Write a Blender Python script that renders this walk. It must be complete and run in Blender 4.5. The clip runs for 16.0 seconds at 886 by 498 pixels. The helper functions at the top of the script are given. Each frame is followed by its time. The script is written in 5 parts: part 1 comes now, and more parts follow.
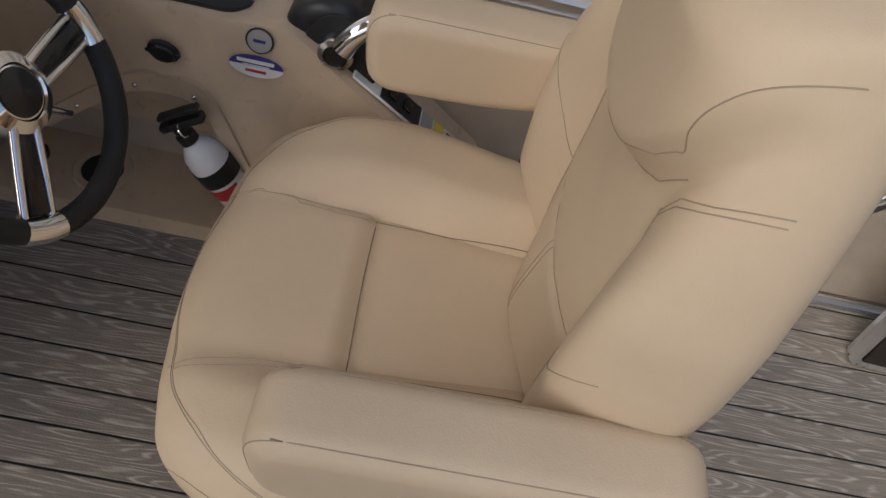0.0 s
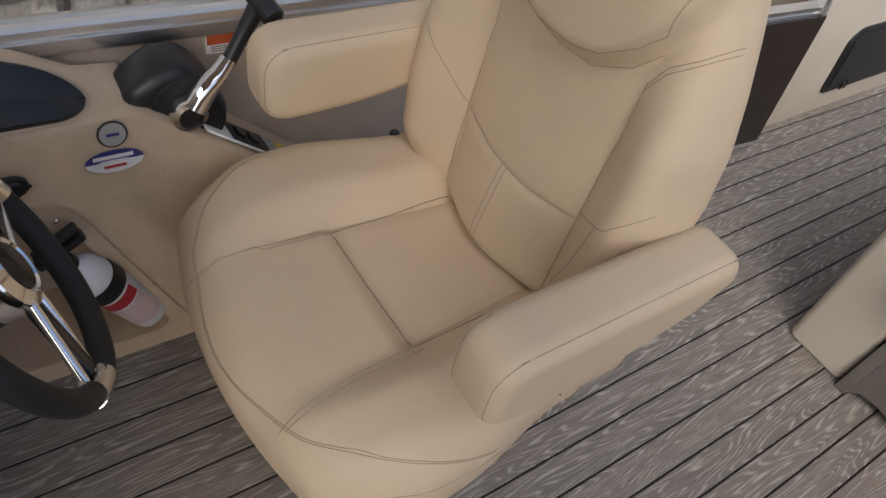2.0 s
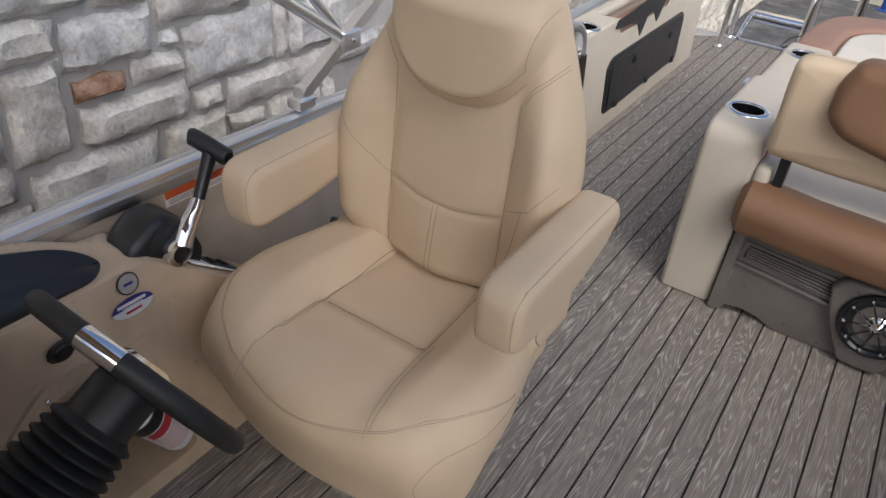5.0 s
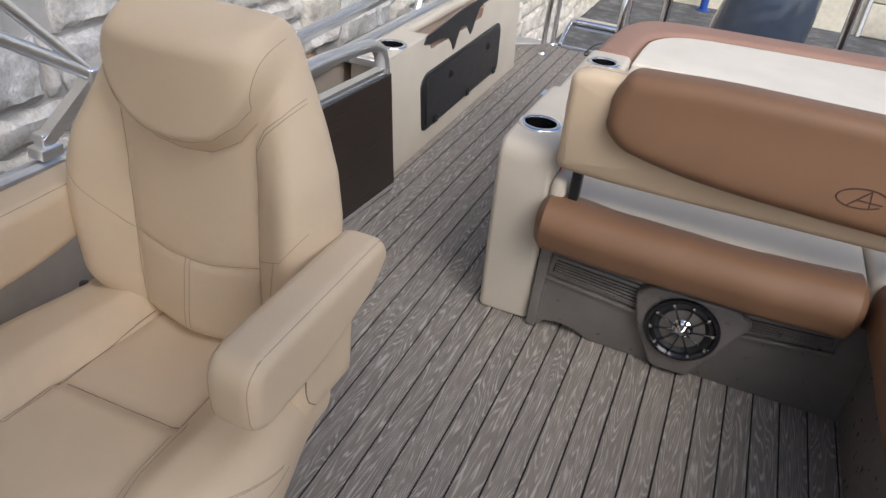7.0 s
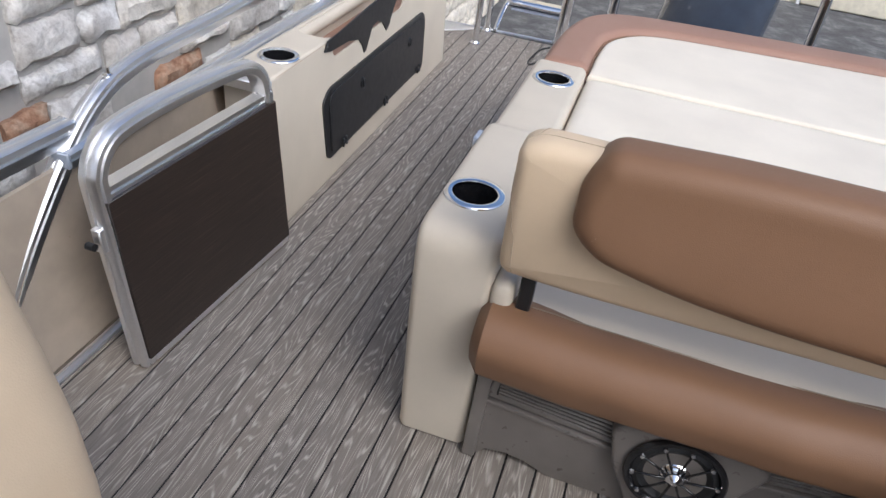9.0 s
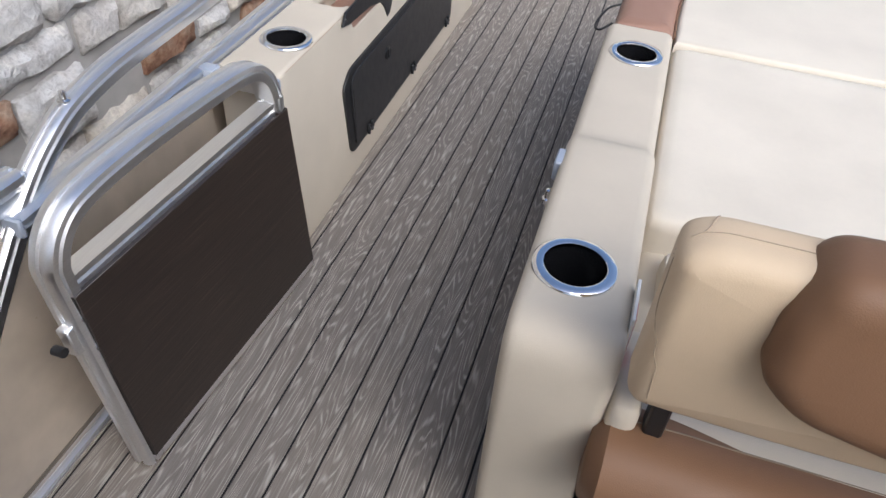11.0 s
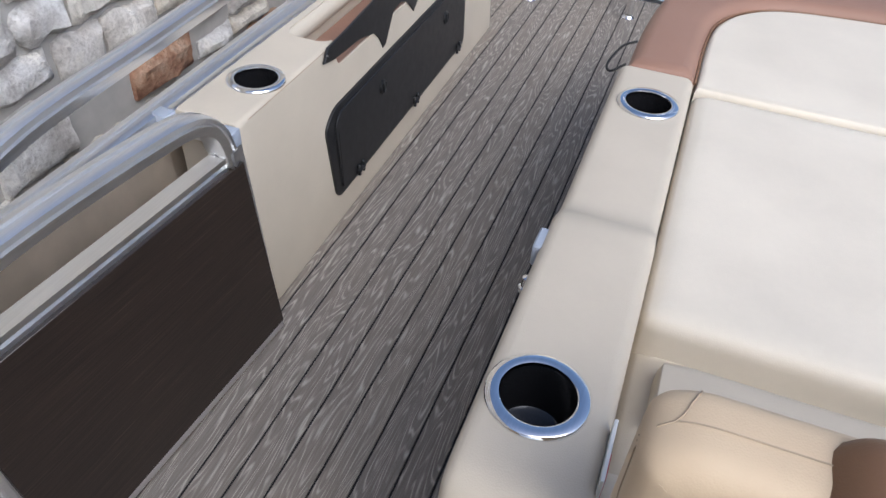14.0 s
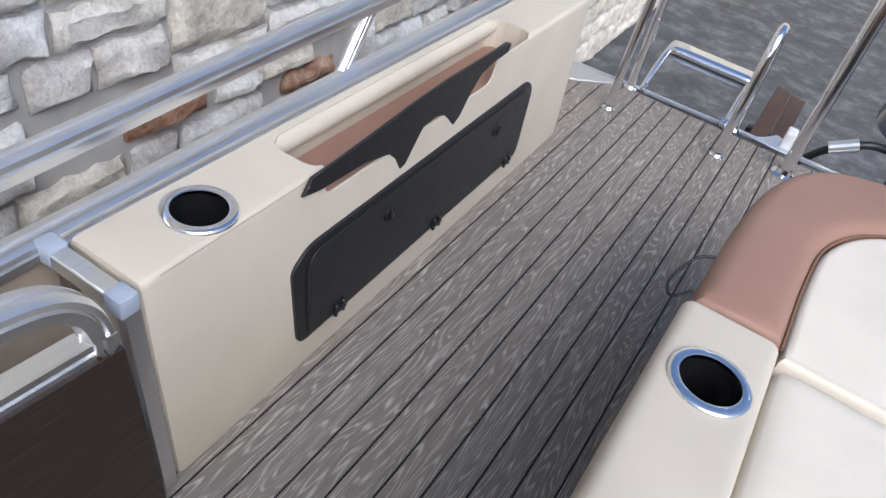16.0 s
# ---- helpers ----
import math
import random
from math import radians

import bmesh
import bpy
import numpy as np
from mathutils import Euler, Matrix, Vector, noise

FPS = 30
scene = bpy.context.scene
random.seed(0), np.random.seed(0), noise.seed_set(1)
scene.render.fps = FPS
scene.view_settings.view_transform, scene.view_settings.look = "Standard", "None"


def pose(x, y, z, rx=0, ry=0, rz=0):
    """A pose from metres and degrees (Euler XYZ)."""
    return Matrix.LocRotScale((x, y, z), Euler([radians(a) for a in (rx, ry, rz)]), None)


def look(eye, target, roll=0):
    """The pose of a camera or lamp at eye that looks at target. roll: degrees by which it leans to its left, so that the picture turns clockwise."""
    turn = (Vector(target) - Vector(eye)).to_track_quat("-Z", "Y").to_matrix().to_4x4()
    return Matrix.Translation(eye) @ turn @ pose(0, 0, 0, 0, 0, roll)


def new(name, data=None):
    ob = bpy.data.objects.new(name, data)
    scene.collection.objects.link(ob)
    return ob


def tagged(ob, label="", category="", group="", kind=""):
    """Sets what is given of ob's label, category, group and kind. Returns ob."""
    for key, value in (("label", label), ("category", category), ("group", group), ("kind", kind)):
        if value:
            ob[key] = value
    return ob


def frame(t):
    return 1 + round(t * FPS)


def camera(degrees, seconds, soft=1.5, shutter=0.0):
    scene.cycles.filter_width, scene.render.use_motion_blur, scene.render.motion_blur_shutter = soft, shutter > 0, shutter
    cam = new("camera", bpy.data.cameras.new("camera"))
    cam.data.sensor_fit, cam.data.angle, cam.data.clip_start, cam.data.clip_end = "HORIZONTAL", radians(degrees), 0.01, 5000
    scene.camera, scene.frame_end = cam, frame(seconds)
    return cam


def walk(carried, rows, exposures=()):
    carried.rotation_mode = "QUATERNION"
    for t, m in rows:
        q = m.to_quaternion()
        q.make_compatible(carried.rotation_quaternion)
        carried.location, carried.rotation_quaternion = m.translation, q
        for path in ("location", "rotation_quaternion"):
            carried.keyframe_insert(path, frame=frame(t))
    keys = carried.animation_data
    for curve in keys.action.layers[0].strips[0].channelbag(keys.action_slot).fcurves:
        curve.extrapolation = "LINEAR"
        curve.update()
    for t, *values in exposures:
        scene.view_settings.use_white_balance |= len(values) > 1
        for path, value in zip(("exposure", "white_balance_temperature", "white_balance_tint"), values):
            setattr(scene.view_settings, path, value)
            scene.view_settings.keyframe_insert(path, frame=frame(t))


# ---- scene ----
cam = camera(62.6, 16.0)
PATH = [
    (0, (0.863, -1.722, 1.272), (-0.320, -1.594, -0.335), 16.6),
    (0.5, (0.827, -1.835, 1.206), (-0.304, -1.545, -0.417), 12.3),
    (1, (0.828, -1.946, 1.237), (-0.278, -1.424, -0.346), 14.0),
    (1.5, (0.856, -2.131, 1.258), (-0.199, -1.315, -0.233), 17.2),
    (2, (0.883, -2.22, 1.287), (-0.064, -1.205, -0.153), 18.5),
    (2.5, (0.895, -2.25, 1.343), (-0.055, -1.057, 0.048), 13.4),
    (3, (0.967, -2.311, 1.338), (-0.054, -1.08, 0.136), 9.8),
    (3.2, (1.021, -2.35, 1.347), (-0.014, -1.101, 0.177), 9.7),
    (5.3, (0.988, -2.659, 1.356), (0.191, -1.202, 0.242), 6.9),
    (5.5, (0.993, -2.651, 1.359), (0.216, -1.176, 0.254), 7.7),
    (6, (1.034, -2.579, 1.358), (0.353, -1.051, 0.261), 5.6),
    (6.5, (1.07, -2.492, 1.363), (0.449, -0.927, 0.283), 5.6),
    (7, (1.119, -2.423, 1.361), (0.558, -0.825, 0.297), 6.6),
    (7.5, (1.113, -2.361, 1.363), (0.575, -0.74, 0.323), 7.3),
    (8, (1.028, -2.212, 1.346), (0.534, -0.579, 0.301), 8.2),
    (8.5, (0.948, -2.03, 1.347), (0.553, -0.383, 0.284), 8.6),
    (9, (0.938, -1.746, 1.315), (0.559, -0.141, 0.184), 8.2),
    (9.2, (0.941, -1.655, 1.311), (0.528, -0.066, 0.169), 7.3),
    (11.3, (0.678, -1.308, 1.282), (0.325, 0.146, -0.046), 5.3),
    (11.5, (0.684, -1.312, 1.283), (0.333, 0.138, -0.049), 5.2),
    (12, (0.702, -1.338, 1.275), (0.400, 0.117, -0.064), 5.0),
    (12.5, (0.703, -1.320, 1.262), (0.448, 0.140, -0.082), 4.5),
    (13, (0.699, -1.264, 1.256), (0.442, 0.166, -0.119), 5.2),
    (13.5, (0.712, -1.163, 1.276), (0.366, 0.287, -0.058), 5.9),
    (14, (0.738, -1.048, 1.267), (0.277, 0.391, -0.043), 4.5),
    (14.5, (0.745, -0.956, 1.268), (0.210, 0.471, -0.028), 4.8),
    (15, (0.669, -0.766, 1.28), (0.172, 0.67, -0.02), 5.8),
    (15.5, (0.615, -0.628, 1.293), (0.16, 0.814, -0.016), 10.7),
    (16, (0.608, -0.507, 1.275), (0.016, 0.912, -0.004), 14.7),
]
# the clip's camera settles its brightness and white balance on the way
EXPOSURES = [(0.0, -0.04, 6250, 10), (1.5, 0.02, 6200, 10), (3.0, 0.06, 5980, 10), (6.5, 0.12, 5900, 10), (9.0, 0.26, 5700, 10), (12.5, 0.24, 5830, 10), (14.5, 0.12, 5610, 10), (16.0, 0.26, 5570, 10)]
walk(cam, [(t, look(eye, target, roll)) for t, eye, target, roll in PATH], EXPOSURES)

from mathutils.bvhtree import BVHTree

# ---- world and light ----
world = bpy.data.worlds.new("world")
scene.world = world
world.use_nodes = True
_wn = world.node_tree.nodes
_sky = _wn.new("ShaderNodeTexSky")
_sky.sky_type = "NISHITA"
_sky.sun_disc = False
_sky.sun_elevation = radians(44)
_sky.sun_rotation = radians(134)
_sky.air_density, _sky.dust_density = 1.0, 4.0
_wn["Background"].inputs["Strength"].default_value = 0.15
world.node_tree.links.new(_sky.outputs[0], _wn["Background"].inputs["Color"])
sun = new("sun", bpy.data.lights.new("sun", "SUN"))
sun.data.energy, sun.data.angle, sun.data.color = 1.9, radians(52), (1.0, 0.98, 0.95)
sun.matrix_world = look((5.0, -5.05, 6.61), (0.3, -0.5, 0.3))
scene.view_settings.exposure = 0.0


# ---- material helpers ----
class Nodes:
    """A small builder of node materials."""

    def __init__(self, name, rough=0.5, metal=0.0):
        self.mat = bpy.data.materials.new(name)
        self.mat.use_nodes = True
        self.tree = self.mat.node_tree
        self.bsdf = self.tree.nodes["Principled BSDF"]
        self.bsdf.inputs["Roughness"].default_value = rough
        self.bsdf.inputs["Metallic"].default_value = metal

    def add(self, kind, **props):
        node = self.tree.nodes.new("ShaderNode" + kind)
        for key, value in props.items():
            node.inputs[key.replace("_", " ")].default_value = value
        return node

    def link(self, a, b):
        self.tree.links.new(a, b)

    def coords(self, scale=(1, 1, 1), kind="Object", shift=None):
        tex = self.add("TexCoord")
        mapping = self.add("Mapping", Scale=scale)
        self.link(tex.outputs[kind], mapping.inputs["Vector"])
        if shift is not None:
            self.link(shift, mapping.inputs["Location"])
        return mapping.outputs["Vector"]

    def noise(self, vector, scale, detail=3.0, rough=0.5, distortion=0.0):
        n = self.add("TexNoise", Scale=scale, Detail=detail, Roughness=rough, Distortion=distortion)
        self.link(vector, n.inputs["Vector"])
        return n.outputs["Fac"]

    def ramp(self, fac, stops):
        r = self.add("ValToRGB")
        el = r.color_ramp.elements
        while len(el) < len(stops):
            el.new(0.5)
        for e, (p, c) in zip(el, stops):
            e.position, e.color = p, (*c, 1) if len(c) == 3 else c
        self.link(fac, r.inputs["Fac"])
        return r.outputs["Color"]

    def mix(self, fac, a, b, blend="MIX"):
        m = self.tree.nodes.new("ShaderNodeMix")
        m.data_type, m.blend_type = "RGBA", blend
        for k, v in ((0, fac), (6, a), (7, b)):
            if hasattr(v, "is_linked"):
                self.link(v, m.inputs[k])
            else:
                m.inputs[k].default_value = v if k == 0 else (*v, 1)
        return m.outputs[2]

    def math(self, op, a, b=0.0):
        m = self.tree.nodes.new("ShaderNodeMath")
        m.operation = op
        for k, v in ((0, a), (1, b)):
            if hasattr(v, "is_linked"):
                self.link(v, m.inputs[k])
            else:
                m.inputs[k].default_value = v
        return m.outputs[0]

    def color(self, v):
        if hasattr(v, "is_linked"):
            self.link(v, self.bsdf.inputs["Base Color"])
        else:
            self.bsdf.inputs["Base Color"].default_value = (*v, 1)
        return self

    def rough(self, v):
        self.link(v, self.bsdf.inputs["Roughness"])

    def bump(self, height, strength=0.2, distance=0.001):
        b = self.add("Bump", Strength=strength, Distance=distance)
        self.link(height, b.inputs["Height"])
        self.link(b.outputs["Normal"], self.bsdf.inputs["Normal"])


def vinyl(name, colour, rough=0.5):
    m = Nodes(name, rough)
    v = m.coords()
    soft = m.noise(v, 5.0, 4)
    fine = m.noise(v, 90.0, 3)
    dark = tuple(c * 0.93 for c in colour)
    lite = tuple(min(1, c * 1.05) for c in colour)
    base = m.ramp(soft, [(0.3, dark), (0.7, lite)])
    m.color(m.mix(0.12, base, m.ramp(fine, [(0.35, dark), (0.65, lite)])))
    cell = m.add("TexVoronoi", Scale=520.0)
    m.link(v, cell.inputs["Vector"])
    h = m.math("ADD", m.math("MULTIPLY", cell.outputs["Distance"], 0.6), m.math("MULTIPLY", m.noise(v, 9.0, 2), 0.9))
    m.bump(h, 0.25, 0.0012)
    m.rough(m.math("ADD", m.math("MULTIPLY", fine, 0.12), rough - 0.06))
    m.bsdf.inputs["Specular IOR Level"].default_value = 0.27
    return m.mat


def plastic(name, colour, rough=0.45, grain=0.1):
    m = Nodes(name, rough)
    v = m.coords()
    n = m.noise(v, 14.0, 4)
    m.color(m.ramp(n, [(0.3, tuple(c * 0.88 for c in colour)), (0.75, tuple(min(1, c * 1.08) for c in colour))]))
    m.rough(m.math("ADD", m.math("MULTIPLY", m.noise(v, 40.0, 3), 0.16), rough - 0.08))
    m.bump(m.noise(v, 400.0, 2), grain, 0.001)
    return m.mat


def metal(name, colour, rough, brushed=0.0):
    m = Nodes(name, rough, 1.0)
    v = m.coords((1, 1, 1))
    n = m.noise(m.coords((60, 2, 60)), 6.0, 3)
    m.color(m.ramp(n, [(0.3, tuple(c * 0.92 for c in colour)), (0.7, colour)]))
    m.rough(m.math("ADD", m.math("MULTIPLY", m.noise(v, 25.0, 4), 0.1 + brushed), rough - 0.04))
    if brushed:
        m.bump(n, 0.08, 0.0005)
    return m.mat


def flat(name, colour, rough=0.6):
    return plastic(name, colour, rough, 0.03)


def plank_material():
    m = Nodes("woven_teak_vinyl", 0.62)
    info = m.add("ObjectInfo")
    off = m.add("CombineXYZ")
    m.link(m.math("MULTIPLY", info.outputs["Random"], 7.0), off.inputs["X"])
    m.link(m.math("MULTIPLY", info.outputs["Random"], 31.0), off.inputs["Y"])
    v = m.coords((1, 0.085, 1), shift=off.outputs["Vector"])
    swirl = m.noise(v, 15.0, 2.5, 0.45)
    ring = m.math("FRACT", m.math("MULTIPLY", swirl, 30.0))
    line = m.ramp(m.math("ABSOLUTE", m.math("SUBTRACT", ring, 0.5)), [(0.05, (1, 1, 1)), (0.24, (0, 0, 0))])
    fibre = m.noise(m.coords((260, 9, 260), shift=off.outputs["Vector"]), 1.0, 4, 0.7)
    broken = m.noise(m.coords((110, 14, 110), shift=off.outputs["Vector"]), 1.0, 3)
    amount = m.math("MULTIPLY", line, m.ramp(broken, [(0.36, (0, 0, 0)), (0.6, (1, 1, 1))]))
    base = m.ramp(fibre, [(0.25, (0.155, 0.135, 0.113)), (0.75, (0.282, 0.248, 0.208))])
    tone = m.ramp(info.outputs["Random"], [(0.0, (0.86, 0.86, 0.88)), (1.0, (1.08, 1.05, 1.02))])
    base = m.mix(1.0, base, tone, "MULTIPLY")
    m.color(m.mix(m.math("MULTIPLY", amount, 0.66), base, (0.52, 0.475, 0.405)))
    weave = m.add("TexVoronoi", Scale=420.0)
    m.link(m.coords((1, 0.5, 1)), weave.inputs["Vector"])
    m.bump(m.math("ADD", weave.outputs["Distance"], m.math("MULTIPLY", fibre, 0.8)), 0.35, 0.0015)
    m.bsdf.inputs["Specular IOR Level"].default_value = 0.3
    return m.mat


def stone_material():
    m = Nodes("rough_limestone", 0.9)
    info = m.add("ObjectInfo")
    off = m.add("CombineXYZ")
    m.link(m.math("MULTIPLY", info.outputs["Random"], 40.0), off.inputs["X"])
    v = m.coords(shift=off.outputs["Vector"])
    big = m.noise(v, 7.0, 5, 0.6)
    fine = m.noise(v, 55.0, 6, 0.7)
    tone = m.ramp(info.outputs["Random"], [(0.0, (0.78, 0.765, 0.74)), (0.3, (0.70, 0.69, 0.67)), (0.55, (0.80, 0.75, 0.67)), (0.75, (0.66, 0.65, 0.64)), (0.90, (0.74, 0.69, 0.60))])
    stain = m.ramp(big, [(0.28, (0.55, 0.52, 0.49)), (0.55, (1, 1, 1)), (0.75, (1.12, 1.08, 1.0))])
    c = m.mix(1.0, tone, stain, "MULTIPLY")
    c = m.mix(0.8, c, m.ramp(fine, [(0.3, (0.62, 0.6, 0.58)), (0.55, (1, 1, 1)), (0.8, (1.15, 1.15, 1.12))]), "MULTIPLY")
    m.color(c)
    m.bump(m.math("ADD", m.math("MULTIPLY", big, 1.5), fine), 0.9, 0.012)
    return m.mat


def rust_stone_material():
    m = Nodes("rust_red_stone", 0.9)
    v = m.coords()
    big, fine = m.noise(v, 14.0, 5, 0.6), m.noise(v, 60.0, 6, 0.7)
    c = m.ramp(big, [(0.3, (0.26, 0.12, 0.075)), (0.5, (0.42, 0.24, 0.15)), (0.72, (0.55, 0.42, 0.31))])
    m.color(m.mix(0.8, c, m.ramp(fine, [(0.3, (0.6, 0.58, 0.55)), (0.6, (1.05, 1.05, 1.05))]), "MULTIPLY"))
    m.bump(m.math("ADD", m.math("MULTIPLY", big, 1.5), fine), 0.9, 0.012)
    return m.mat


def asphalt_material():
    m = Nodes("asphalt", 0.85)
    v = m.coords()
    n = m.noise(v, 3.2, 9, 0.78)
    g = m.noise(v, 160.0, 3)
    c = m.ramp(n, [(0.34, (0.05, 0.05, 0.053)), (0.5, (0.09, 0.09, 0.092)), (0.66, (0.21, 0.208, 0.205))])
    m.color(m.mix(0.5, c, m.ramp(g, [(0.35, (0.3, 0.3, 0.3)), (0.7, (1.6, 1.6, 1.6))]), "MULTIPLY"))
    m.bump(g, 0.6, 0.006)
    return m.mat


TAN = vinyl("tan_vinyl", (0.62, 0.485, 0.328), 0.5)
CREAM = vinyl("cream_vinyl", (0.545, 0.485, 0.390), 0.5)
WHITE = vinyl("off_white_vinyl", (0.71, 0.645, 0.535), 0.5)
BROWN = vinyl("brown_vinyl", (0.200, 0.110, 0.060), 0.46)
SEAM = flat("dark_thread", (0.22, 0.165, 0.115), 0.8)
THREAD = flat("tan_thread", (0.40, 0.31, 0.215), 0.8)
GEL = plastic("tan_fibreglass", (0.55, 0.425, 0.29), 0.3, 0.04)
FENCE = plastic("beige_fence_skin", (0.43, 0.36, 0.28), 0.32, 0.03)
ALU = metal("anodised_aluminium", (0.92, 0.92, 0.92), 0.29, 0.10)
CHROME = metal("polished_stainless", (0.86, 0.86, 0.87), 0.07)
BLACK = plastic("black_plastic", (0.013, 0.013, 0.014), 0.38)
RUBBER = plastic("black_rubber", (0.012, 0.012, 0.012), 0.6)
WELL = plastic("black_glossy_cup", (0.010, 0.010, 0.011), 0.16)
GREYPL = plastic("grey_brown_plastic", (0.165, 0.147, 0.130), 0.30)
JOINT = flat("black_joint", (0.012, 0.011, 0.011), 0.7)
PLANK = plank_material()
STONE = stone_material()
RUST = rust_stone_material()
MORTAR = plastic("grey_mortar", (0.45, 0.435, 0.41), 0.95, 0.6)
ASPHALT = asphalt_material()


LABELW = flat("white_label", (0.78, 0.78, 0.76), 0.4)
ORANGE = flat("orange_print", (0.55, 0.10, 0.025), 0.45)
RED = flat("red_print", (0.45, 0.03, 0.04), 0.45)
YELLOW = flat("yellow_print", (0.75, 0.55, 0.05), 0.45)
DARKBLUE = flat("dark_blue_print", (0.035, 0.035, 0.19), 0.4)
GREYDECAL = flat("grey_print", (0.38, 0.37, 0.35), 0.35)
PINKLABEL = flat("pale_pink_print", (0.66, 0.52, 0.50), 0.45)
WHITEPAINT = flat("white_paint", (0.75, 0.75, 0.74), 0.3)
GREYCAP = plastic("grey_plastic_cap", (0.36, 0.40, 0.47), 0.4)
BLACKGLOSS = plastic("glossy_black_plastic", (0.012, 0.012, 0.013), 0.15, 0.02)
DARKBROWN = flat("dark_brown_thread", (0.055, 0.022, 0.012), 0.7)
BROWN2 = vinyl("brown_border_vinyl", (0.30, 0.175, 0.125), 0.5)
MOTOR = plastic("blue_grey_gelcoat", (0.050, 0.062, 0.086), 0.10, 0.01)
MOTORDARK = plastic("dark_grey_cowl", (0.02, 0.021, 0.024), 0.4)
OLDWOOD = plastic("weathered_board", (0.11, 0.065, 0.045), 0.8, 0.4)
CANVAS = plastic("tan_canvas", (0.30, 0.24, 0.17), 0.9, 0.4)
PALEWALL = plastic("cream_wall_paint", (0.72, 0.66, 0.52), 0.7, 0.15)
BLUEPAINT = flat("blue_paint", (0.02, 0.07, 0.32), 0.4)


def woodgrain_panel():
    m = Nodes("dark_woodgrain_panel", 0.4)
    n = m.noise(m.coords((1, 1.2, 55)), 5.0, 5, 0.6, 0.3)
    m.color(m.ramp(n, [(0.3, (0.012, 0.009, 0.0075)), (0.60, (0.032, 0.022, 0.017)), (0.76, (0.085, 0.058, 0.044))]))
    m.bump(n, 0.25, 0.001)
    return m.mat


WOOD = woodgrain_panel()


# ---- mesh helpers ----
def part(name, bm, material, parent=None, label="", smooth=True):
    bmesh.ops.recalc_face_normals(bm, faces=bm.faces)
    me = bpy.data.meshes.new(name)
    bm.to_mesh(me)
    bm.free()
    me.materials.append(material)
    if smooth:
        for p in me.polygons:
            p.use_smooth = True
        me.set_sharp_from_angle(angle=radians(42))
    ob = new(name, me)
    if parent is not None:
        ob.parent = parent
    if label:
        ob["label"] = label
    return ob


def thing(name, label, category, group="", at=(0, 0, 0), kind=""):
    ob = new(name)
    ob.empty_display_size = 0.05
    ob.location = at
    return tagged(ob, label, category, group, kind)


def rbox(lo, hi, r=0.01, seg=3, bm=None, m=None):
    """A box between two corners with rounded edges."""
    bm = bm or bmesh.new()
    tmp = bmesh.new()
    bmesh.ops.create_cube(tmp, size=1)
    c = [(a + b) / 2 for a, b in zip(lo, hi)]
    d = [abs(b - a) for a, b in zip(lo, hi)]
    for v in tmp.verts:
        v.co = Vector([ci + vi * di for ci, vi, di in zip(c, v.co, d)])
    if r > 0:
        bmesh.ops.bevel(tmp, geom=tmp.edges[:], offset=min(r, min(d) * 0.49), segments=seg, profile=0.5, affect="EDGES")
    return merge(bm, tmp, m)


def merge(bm, tmp, m=None):
    me = bpy.data.meshes.new("tmp")
    if m is not None:
        bmesh.ops.transform(tmp, matrix=m, verts=tmp.verts)
    tmp.to_mesh(me)
    tmp.free()
    bm.from_mesh(me)
    bpy.data.meshes.remove(me)
    return bm


def loft(rings, closed=True, cap=True, bm=None):
    """A skin over rings of points."""
    bm = bm or bmesh.new()
    rows = [[bm.verts.new(p) for p in ring] for ring in rings]
    n = len(rows[0])
    for a, b in zip(rows, rows[1:]):
        for i in range(n if closed else n - 1):
            j = (i + 1) % n
            bm.faces.new((a[i], a[j], b[j], b[i]))
    if cap and closed:
        bm.faces.new(rows[0][::-1])
        bm.faces.new(rows[-1])
    return bm


def smooth_path(points, steps=8):
    """A Catmull-Rom line through the points."""
    pts = [Vector(p) for p in points]
    ext = [2 * pts[0] - pts[1]] + pts + [2 * pts[-1] - pts[-2]]
    out = []
    for i in range(1, len(ext) - 2):
        a, b, c, d = ext[i - 1:i + 3]
        for k in range(steps):
            t = k / steps
            out.append(0.5 * (2 * b + (c - a) * t + (2 * a - 5 * b + 4 * c - d) * t * t + (3 * b - a - 3 * c + d) * t ** 3))
    out.append(pts[-1])
    return out


def tube(points, r, n=8, bm=None, squash=1.0, taper=None):
    """A round bar along a line of points."""
    pts = [Vector(p) for p in points]
    rings = []
    up = Vector((0.03, 0.05, 1)).normalized()
    for i, p in enumerate(pts):
        d = (pts[min(i + 1, len(pts) - 1)] - pts[max(i - 1, 0)]).normalized()
        s = d.cross(up)
        if s.length < 0.1:
            s = d.cross(Vector((1, 0.02, 0)))
        s.normalize()
        u = s.cross(d)
        k = r if taper is None else r * taper(i / (len(pts) - 1))
        rings.append([p + s * k * math.cos(2 * math.pi * j / n) + u * k * squash * math.sin(2 * math.pi * j / n) for j in range(n)])
        up = u
    return loft(rings, bm=bm)


def lathe(profile, n=32, bm=None, m=None, closed=False):
    """A turned shape about z from (radius, height) pairs."""
    tmp = bmesh.new()
    rings = [[Vector((max(r, 1e-4) * math.cos(2 * math.pi * j / n), max(r, 1e-4) * math.sin(2 * math.pi * j / n), z)) for j in range(n)] for r, z in profile]
    loft(rings, cap=closed, bm=tmp)
    return merge(bm or bmesh.new(), tmp, m)


